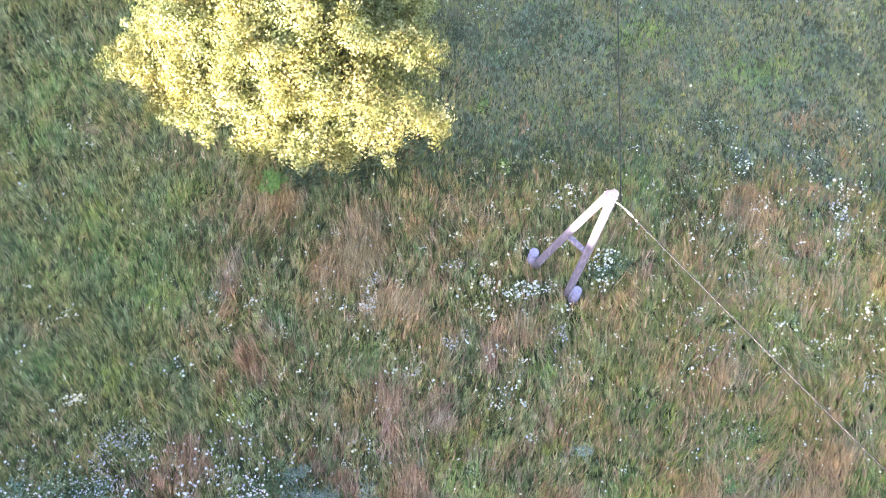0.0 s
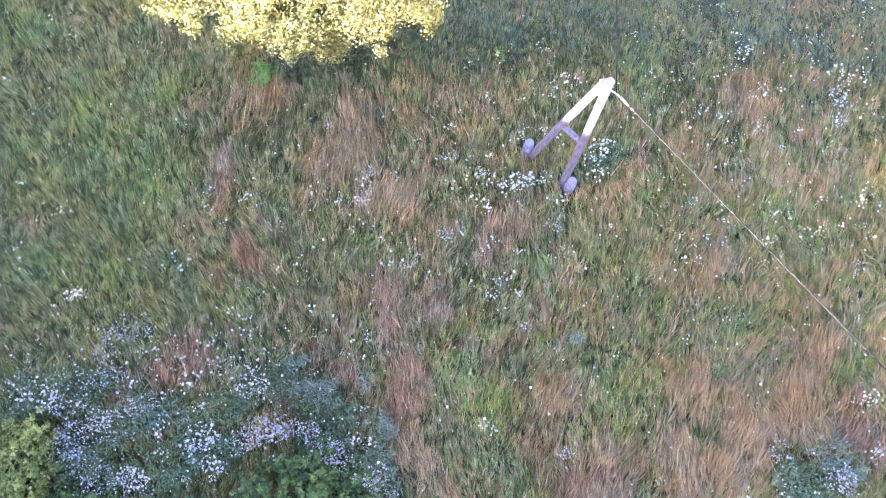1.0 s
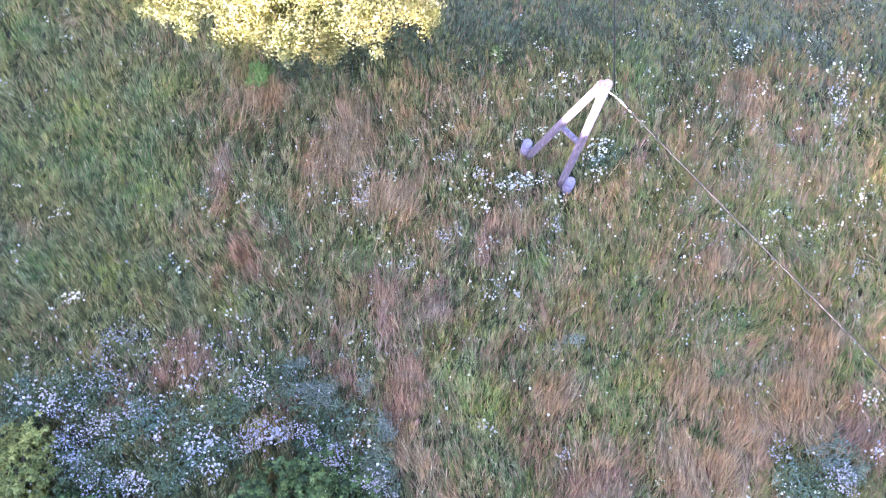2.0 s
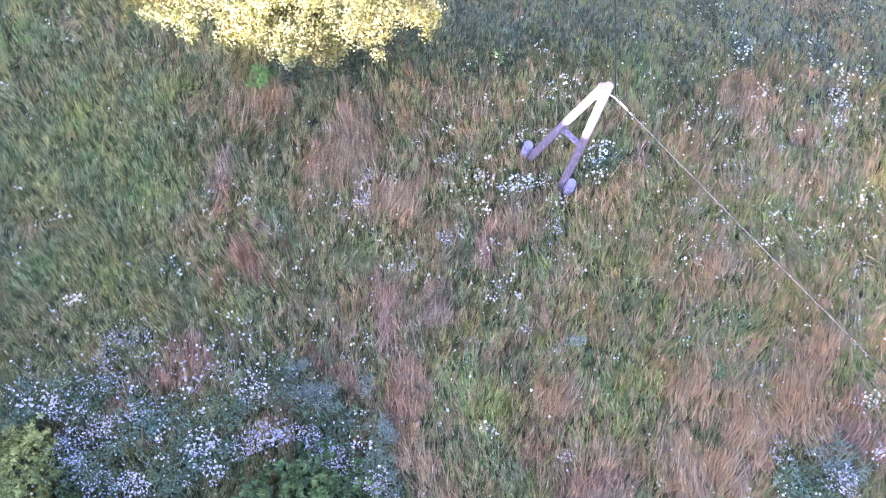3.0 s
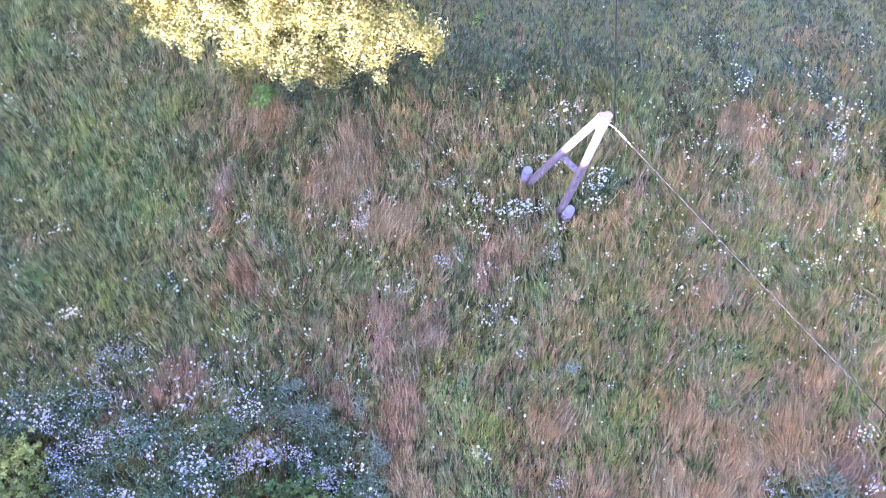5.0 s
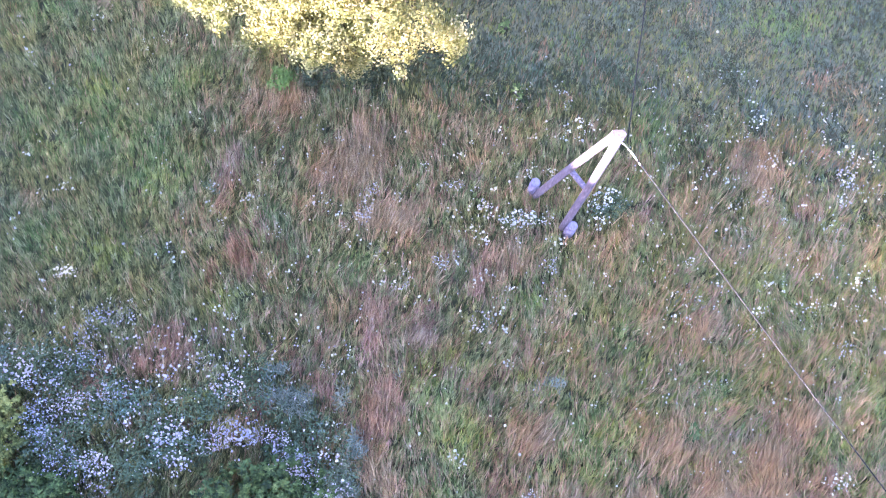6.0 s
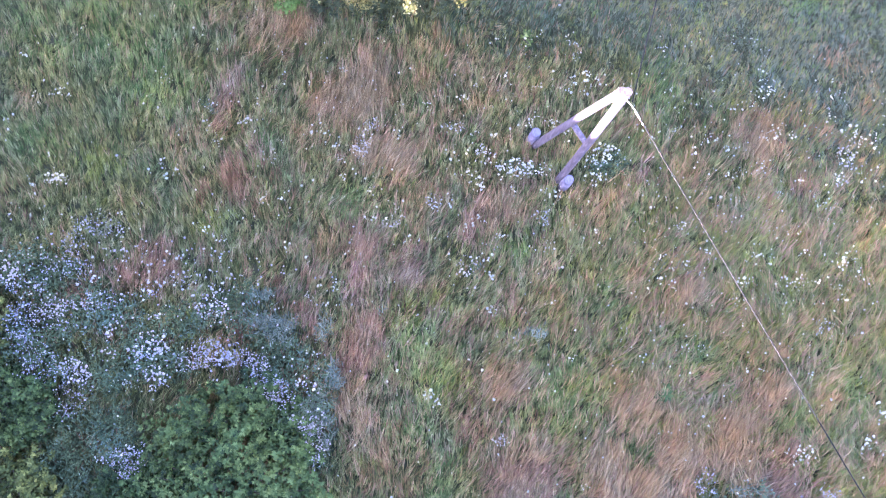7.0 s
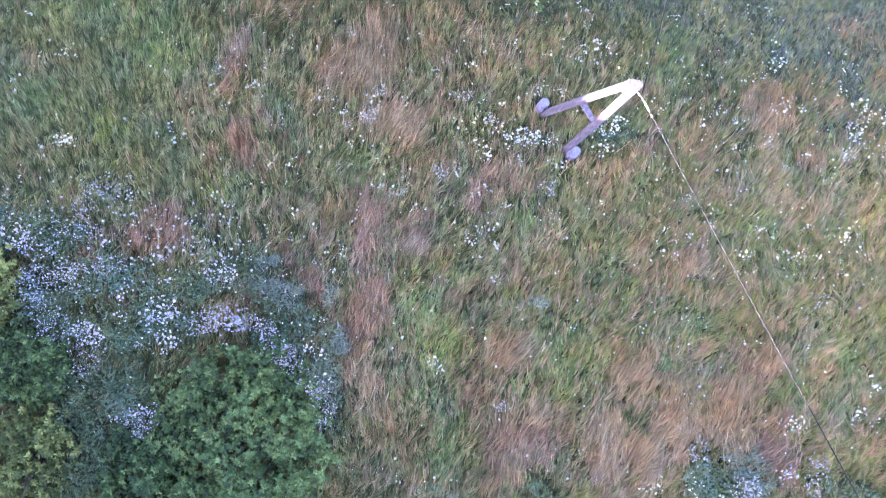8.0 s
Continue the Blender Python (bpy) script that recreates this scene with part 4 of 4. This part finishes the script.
def log(a, b, r0, r1, bend=0.0, steps=9):
    pts = [a.lerp(b, i / (steps - 1)) + Vector((bend * math.sin(math.pi * i / (steps - 1)), 0, 0)) for i in range(steps)]
    return tube(bmesh.new(), pts, [r0 + (r1 - r0) * i / (steps - 1) for i in range(steps)], 18)


part("main_pole", log(FOOT, APEX, 0.094, 0.08, 0.02), M_POLE, pole)
part("strut_pole", log(STRUT, APEX + Vector((-0.062, 0.05, -0.15)), 0.092, 0.074, -0.015), M_POLE, pole)
bm = log(Vector((-0.43, 0.40, 3.68)), Vector((0.0, -0.12, 3.72)), 0.066, 0.062)
part("crossbar", bm, M_POLE, pole, "short round wooden tie between the two poles")


def stub(x, y):
    h = 0.92
    prof = [(0.135, -0.1), (0.134, h - 0.34), (0.126, h - 0.30), (0.088, h - 0.27), (0.086, h - 0.19), (0.112, h - 0.165), (0.122, h - 0.14), (0.122, h - 0.02), (0.114, h), (0.0, h + 0.004)]
    b = bmesh.new()
    tube(b, [(x, y, z) for _, z in prof[:-1]], [r for r, _ in prof[:-1]], 20)
    return b


for x, y in ((-0.83, 0.77), (0.11, -0.27)):
    ob = part("foot_stub", stub(x, y), M_STUB, pole, "pale grey round foot stub")
    part("stub_top", tube(bmesh.new(), [(x, y, 0.915), (x, y, 0.928), (x, y, 0.934)], [0.106, 0.104, 0.094], 20), M_STUB_TOP, ob, "cracked pale sawn top")
b = bmesh.new()
tube(b, [(0.05, -0.08, 6.92), (0.12, -0.13, 6.905), (0.17, -0.165, 6.885), (0.195, -0.185, 6.865), (0.19, -0.19, 6.845), (0.175, -0.18, 6.85)], [0.012, 0.011, 0.009, 0.008, 0.008, 0.007], 8)
part("hook", b, M_STEEL, pole, "galvanised eye hook")
for z, reach in ((6.93, 0.115), (6.55, 0.15)):
    b = tube(bmesh.new(), [(-reach, 0.11, z), (-reach + 0.02, 0.095, z), (0.10, -0.05, z)], [0.014, 0.009, 0.009], 8)
    part("bolt", b, M_STEEL, pole)
b = bmesh.new()
tube(b, [(math.cos(a) * 0.115 - 0.05, math.sin(a) * 0.115, 6.72) for a in np.linspace(0, math.tau, 25)], [0.012] * 25, 6)
part("band", b, M_STEEL, pole)


# ---- overhead cables ----
def cable(name, points, label):
    """Three sheathed cores twisted round one another along a line."""
    thing = tagged(new(name), label, "cable", "overhead cables at the pole")
    thing.location = points[0]
    pts = [Vector(p) for p in points]
    total = sum((b - a).length for a, b in zip(pts, pts[1:]))
    for core in range(3):
        c = bpy.data.curves.new("core", "CURVE")
        c.dimensions, c.bevel_depth, c.bevel_resolution = "3D", 0.0069, 1
        s = c.splines.new("POLY")
        out, done = [], 0.0
        for a, b in zip(pts, pts[1:]):
            d = b - a
            q = d.to_track_quat("Z", "Y")
            steps = max(2, int(d.length / 0.025))
            for i in range(steps):
                turn = (done + d.length * i / steps) / 0.13 * math.tau + core * math.tau / 3
                out.append(a.lerp(b, i / steps) + q @ Vector((math.cos(turn) * 0.0069, math.sin(turn) * 0.0069, 0)) - pts[0])
            done += d.length
        s.points.add(len(out) - 1)
        for p, co in zip(s.points, out):
            p.co = (*co, 1)
        c.materials.append(M_CABLE)
        ob = new("core", c)
        ob.parent = thing
    return thing


def sagging(a, b, sag, n=24):
    a, b = Vector(a), Vector(b)
    return [a.lerp(b, i / n) - Vector((0, 0, 4 * sag * (i / n) * (1 - i / n))) for i in range(n + 1)]


EAST_END, NORTH_END = (21.0, -26.4, 7.4), (4.4, 36.0, 7.4)
east = cable("overhead_cable", sagging((0.20, -0.18, 6.86), EAST_END, 0.75), "twisted black sheathed cable glinting in the low sun")
cable("overhead_cable", sagging((0.15, -0.10, 6.93), NORTH_END, 0.6), "twisted black sheathed cable leaving the pole top")
direction = (Vector((0.80, -0.98, 6.82)) - Vector((0.20, -0.18, 6.86))).normalized()
start = Vector((0.20, -0.18, 6.86))
b = tube(bmesh.new(), [start + direction * t - start for t in (0.02, 0.04, 0.08, 0.18, 0.22, 0.24)], [0.009, 0.014, 0.018, 0.018, 0.014, 0.009], 10)
part("anchor_clamp", b, M_CLAMP, east, "pale anchor clamp")
b = tube(bmesh.new(), [start + direction * t - start for t in (0.29, 0.30, 0.33, 0.34)], [0.011, 0.015, 0.015, 0.011], 10)
part("end_collar", b, M_CLAMP, east)


# ---- trees and bushes ----
def foliage(name, clumps, spread, count, leaf, mat, parent, up=0.6, shade=0.5, outward=0.35):
    """Clumps of leaves, thicker outside, that face outwards and up."""
    c = np.asarray(clumps)
    mid = c.mean(0)
    p = np.repeat(c, count, 0)
    off = rng.normal(size=p.shape)
    off /= np.linalg.norm(off, axis=1)[:, None]
    off *= (rng.random(len(p)) ** 0.45 * spread)[:, None] * np.array([1, 1, 0.75])
    p = p + off
    normal = off / spread + outward * (p - mid) / np.abs(c - mid).max() + np.array([0, 0, up]) + rng.normal(0, 0.45, p.shape)
    tint = np.clip(shade + np.repeat(rng.normal(0, 0.17, len(c)), count) + rng.normal(0, 0.2, len(p)), 0, 1)
    return part(name, leaves_mesh(name, p, normal, rng.uniform(leaf * 0.7, leaf * 1.3, len(p)), rng.uniform(leaf * 0.43, leaf * 0.78, len(p)), tint, mat), mat, parent)


rng = np.random.default_rng(21)
tree = tagged(new("tree"), "broad leafy tree with yellow-green crown lit by low sun", "tree")
tree.location = (-6.6, 5.6, 0)
bm = tube(bmesh.new(), [(0, 0, -0.1), (0.05, 0.02, 0.8), (0.0, -0.05, 2.2), (0.1, 0.0, 3.8), (0.15, 0.1, 5.0), (0.1, 0.1, 6.0)], [0.26, 0.20, 0.17, 0.14, 0.09, 0.03], 14)
part("trunk", bm, M_BARK, tree)
# how far the boughs reach, by compass angle in degrees from east
REACH_AT, REACH = [0, 60, 120, 166, 190, 206, 217, 238, 254, 275, 292, 307, 324, 333, 343, 360], [3.7, 3.35, 3.1, 2.6, 3.9, 3.3, 3.05, 2.8, 2.8, 2.95, 3.5, 4.15, 5.1, 4.35, 3.45, 3.7]
clumps, tips = [], []
for count, share, height, rise_by in ((27, 1.0, 4.1, 0.9), (21, 0.80, 4.8, 0.8), (14, 0.56, 5.4, 0.6), (9, 0.30, 5.7, 0.3)):
    for k in range(count):
        turn = (k + rng.uniform(-0.3, 0.3)) * 360 / count + height * 23
        out = share * float(np.interp(turn % 360, REACH_AT, REACH)) * rng.uniform(0.93, 1.04)
        a = Vector((0.1, 0.0, height - rise_by - 0.6))
        e = Vector((math.cos(radians(turn)) * out, math.sin(radians(turn)) * out, height + rng.uniform(-0.45, 0.35)))
        e.z -= (0.21 if e.dot(SUN_SIDE) < 0 else 0.05) * e.dot(SUN_SIDE)   # the crown is taller on the side away from the sun
        bow = Vector((0, 0, 0.35 + 0.1 * out))
        line = [a.lerp(e, u) + bow * math.sin(math.pi * u) for u in (0.0, 0.3, 0.6, 0.85, 1.0)]
        part("limb", tube(bmesh.new(), line, [0.06, 0.045, 0.03, 0.018, 0.007], 7), M_BARK, tree)
        side = Vector((-math.sin(radians(turn)), math.cos(radians(turn)), 0))
        for j in range(int(10 + 8.5 * out)):
            u = 0.25 + 0.75 * rng.random() ** 0.75
            broad = 0.66 * math.sin(math.pi * min(1.0, 0.15 + 0.8 * u)) * (0.45 + 0.2 * out)
            clumps.append(a.lerp(e, u) + bow * math.sin(math.pi * u) + side * rng.normal(0, broad * 0.7) + Vector((0, 0, rng.normal(0.05, 0.2))))
        for j in range(5):
            tips.append(e + (e - a).normalized() * rng.uniform(-0.15, 0.35) + side * rng.normal(0, 0.25) + Vector((0, 0, rng.normal(0, 0.12))))
foliage("crown", clumps, 0.34, 122, 0.070, M_LEAF, tree, 0.2, outward=0.8)
foliage("outer_sprays", tips, 0.18, 52, 0.068, M_LEAF, tree, 0.2, outward=0.8)


def rosettes(name, centres, outwards, leaf, mat, parent, shade, each=7):
    """Whorls of leaves at the shoots' ends, two tiers to a shoot."""
    c, o = np.repeat(np.asarray(centres), each, 0), np.repeat(np.asarray(outwards), each, 0)
    n = len(c)
    turn = np.tile(np.arange(each) * math.tau / each, len(centres)) + np.repeat(rng.uniform(0, 6, len(centres)), each) + rng.normal(0, 0.25, n)
    size = leaf * np.repeat(rng.uniform(0.75, 1.25, len(centres)), each) * rng.uniform(0.75, 1.2, n)
    lift = rng.normal(0.5, 0.42, n)
    axis = np.stack([np.cos(turn), np.sin(turn), lift], 1)
    axis /= np.linalg.norm(axis, axis=1)[:, None]
    normal = np.stack([-axis[:, 0] * lift, -axis[:, 1] * lift, np.ones(n)], 1) + 0.35 * o + rng.normal(0, 0.2, (n, 3))
    place = c + axis * (size * 0.55)[:, None] + np.stack([np.zeros(n), np.zeros(n), rng.normal(0, 0.03, n)], 1)
    tone = np.repeat(rng.normal(0, 0.2, len(centres)) + (field(np.asarray(centres)[:, 0] + 40, np.asarray(centres)[:, 1] + 40, 0.9, 27) - 0.5) * 0.5, each)
    return part(name, leaves_mesh(name, place, normal, size, size * rng.uniform(0.42, 0.6, n), np.clip(shade + tone + rng.normal(0, 0.12, n), 0, 1), mat, axis), mat, parent)


def bush(label, x, y, radii, shoots, leaf, mat, name="bush", category="bush", shade=0.5):
    """A shrub: stems from the root, and shoots over an uneven dome, each with its whorl of leaves."""
    thing = tagged(new(name), label, category)
    thing.location = (x, y, float(rise(y)))
    c, o = [], []
    while len(c) < shoots:
        d = Vector(rng.normal(size=3)).normalized()
        if d.z < -0.15:
            continue
        swell = 1 + 0.32 * noise.noise(d * 2.1 + Vector((x, y, 0))) + 0.34 * noise.noise(d * 5.5 + Vector((y, x, 3)))
        deep = rng.random() ** 2.2 * 0.45
        p = Vector((d.x * radii[0], d.y * radii[1], max(0.05, radii[2] * (0.28 + 0.72 * max(0.0, d.z))))) * swell * (1 - deep)
        p.z = max(0.05, p.z * (1 + 0.5 * noise.noise(Vector((p.x * 1.9 + x, p.y * 1.9 + y, 1.0)))))
        c.append(p)
        o.append(d)
    for e in c[::max(1, len(c) // 12)]:
        part("stem", tube(bmesh.new(), [(0, 0, -0.05), (e.x * 0.35, e.y * 0.35, e.z * 0.55), e], [0.035, 0.022, 0.008], 6), M_BARK, thing)
    rosettes("leaves", c, o, leaf, mat, thing, shade)
    return thing


rng = np.random.default_rng(33)
bush("large dark green shrub at the meadow's edge", -6.75, -8.75, (1.95, 2.55, 1.5), 3800, 0.092, M_BUSH)
bush("low green shrub beside the large one", -8.9, -9.6, (1.05, 1.4, 0.9), 1000, 0.09, M_BUSH, shade=0.35)
bush("dark green bush among white flowers", -12.0, -7.5, (1.0, 0.95, 1.2), 760, 0.09, M_BUSH, shade=0.4)
bush("yellow-green bush among white flowers", -13.45, -6.0, (0.95, 1.05, 1.3), 700, 0.095, M_YELLOW, shade=0.66)
bush("yellowing bush at the meadow's edge", -11.5, -9.7, (0.9, 1.4, 1.4), 760, 0.095, M_YELLOW, shade=0.38)
bush("small bright green sapling under the tree", -7.4, 3.3, (0.34, 0.3, 0.7), 80, 0.10, M_BRIGHT, "sapling", "sapling")
bush("green undergrowth in the shade beneath the tree", -5.9, 3.9, (1.3, 0.7, 0.8), 420, 0.075, M_OLIVE, "undergrowth", "undergrowth")
bush("green undergrowth in the shade beneath the tree", -4.0, 4.2, (0.9, 0.6, 0.6), 240, 0.075, M_OLIVE, "undergrowth", "undergrowth")
bush("small pale green leafy plant in the grass", -1.36, 3.35, (0.16, 0.2, 0.4), 16, 0.08, M_LUSH, "leafy_plant", "plant")
bush("small pale green leafy plant in the grass", -1.7, 5.15, (0.16, 0.2, 0.4), 16, 0.08, M_LUSH, "leafy_plant", "plant")
bush("dark broad-leaved dock plant in dry grass", 3.12, -5.05, (0.2, 0.2, 0.35), 12, 0.15, M_BUSH, "dock_plant", "plant")

# ---- the woods towards the sun, whose shade lies on the meadow ----
rng = np.random.default_rng(45)
n = 96000
u = rng.uniform(-26, 26, n)
tops = np.interp(u, [-26, -12, -7.5, -6.6, -5.0, 0.0, 7.0, 14.0, 26.0], [13.5, 14.5, 14.3, 12.3, 11.8, 10.4, 8.9, 9.0, 10.6])
tops = tops + (field(u, u * 0, 1.3, 12) - 0.5) * 0.7
wz = 0.3 + (tops - 0.3) * rng.random(n) ** 0.85
depth = rng.uniform(-2.9, 2.9, n) * (0.62 + 0.7 * field(u, wz, 1.9, 20)) * np.sqrt(np.clip(1 - (wz / (tops + 0.3)) ** 3, 0.05, 1))
p = np.stack([SUN_SIDE.x * (30 + depth) + ACROSS.x * u, SUN_SIDE.y * (30 + depth) + ACROSS.y * u, wz + 0.4], 1)
# a gap in the crowns lets one fleck of sun reach the grass
landing = p - np.array(towards) * ((p[:, 2] - 0.5) / towards.z)[:, None] - np.array([6.8, -1.45, 0.5])
along, aside = landing @ np.array(SUN_SIDE), landing @ np.array(ACROSS)
p = p[(along / 0.85) ** 2 + (aside / 0.26) ** 2 > 1]
n = len(p)
wood = leaves_mesh("woods", p, rng.normal(size=(n, 3)) + np.array([0, 0, 0.5]), rng.uniform(0.35, 0.6, n), rng.uniform(0.25, 0.4, n), rng.random(n), M_WOODS)
woods = tagged(new("woods", wood), "dense belt of dark deciduous trees beside the meadow", "woods", kind="stuff")
bm = bmesh.new()
for k in range(15):
    uu = -25 + k * 3.6
    at = SUN_SIDE * (30 + (k % 3 - 1) * 0.9) + ACROSS * uu
    tube(bm, [(at.x, at.y, 0.2), (at.x + 0.1, at.y, 4.0), (at.x, at.y + 0.1, 8.5)], [0.22, 0.16, 0.05], 9)
part("trunks", bm, M_BARK, woods)
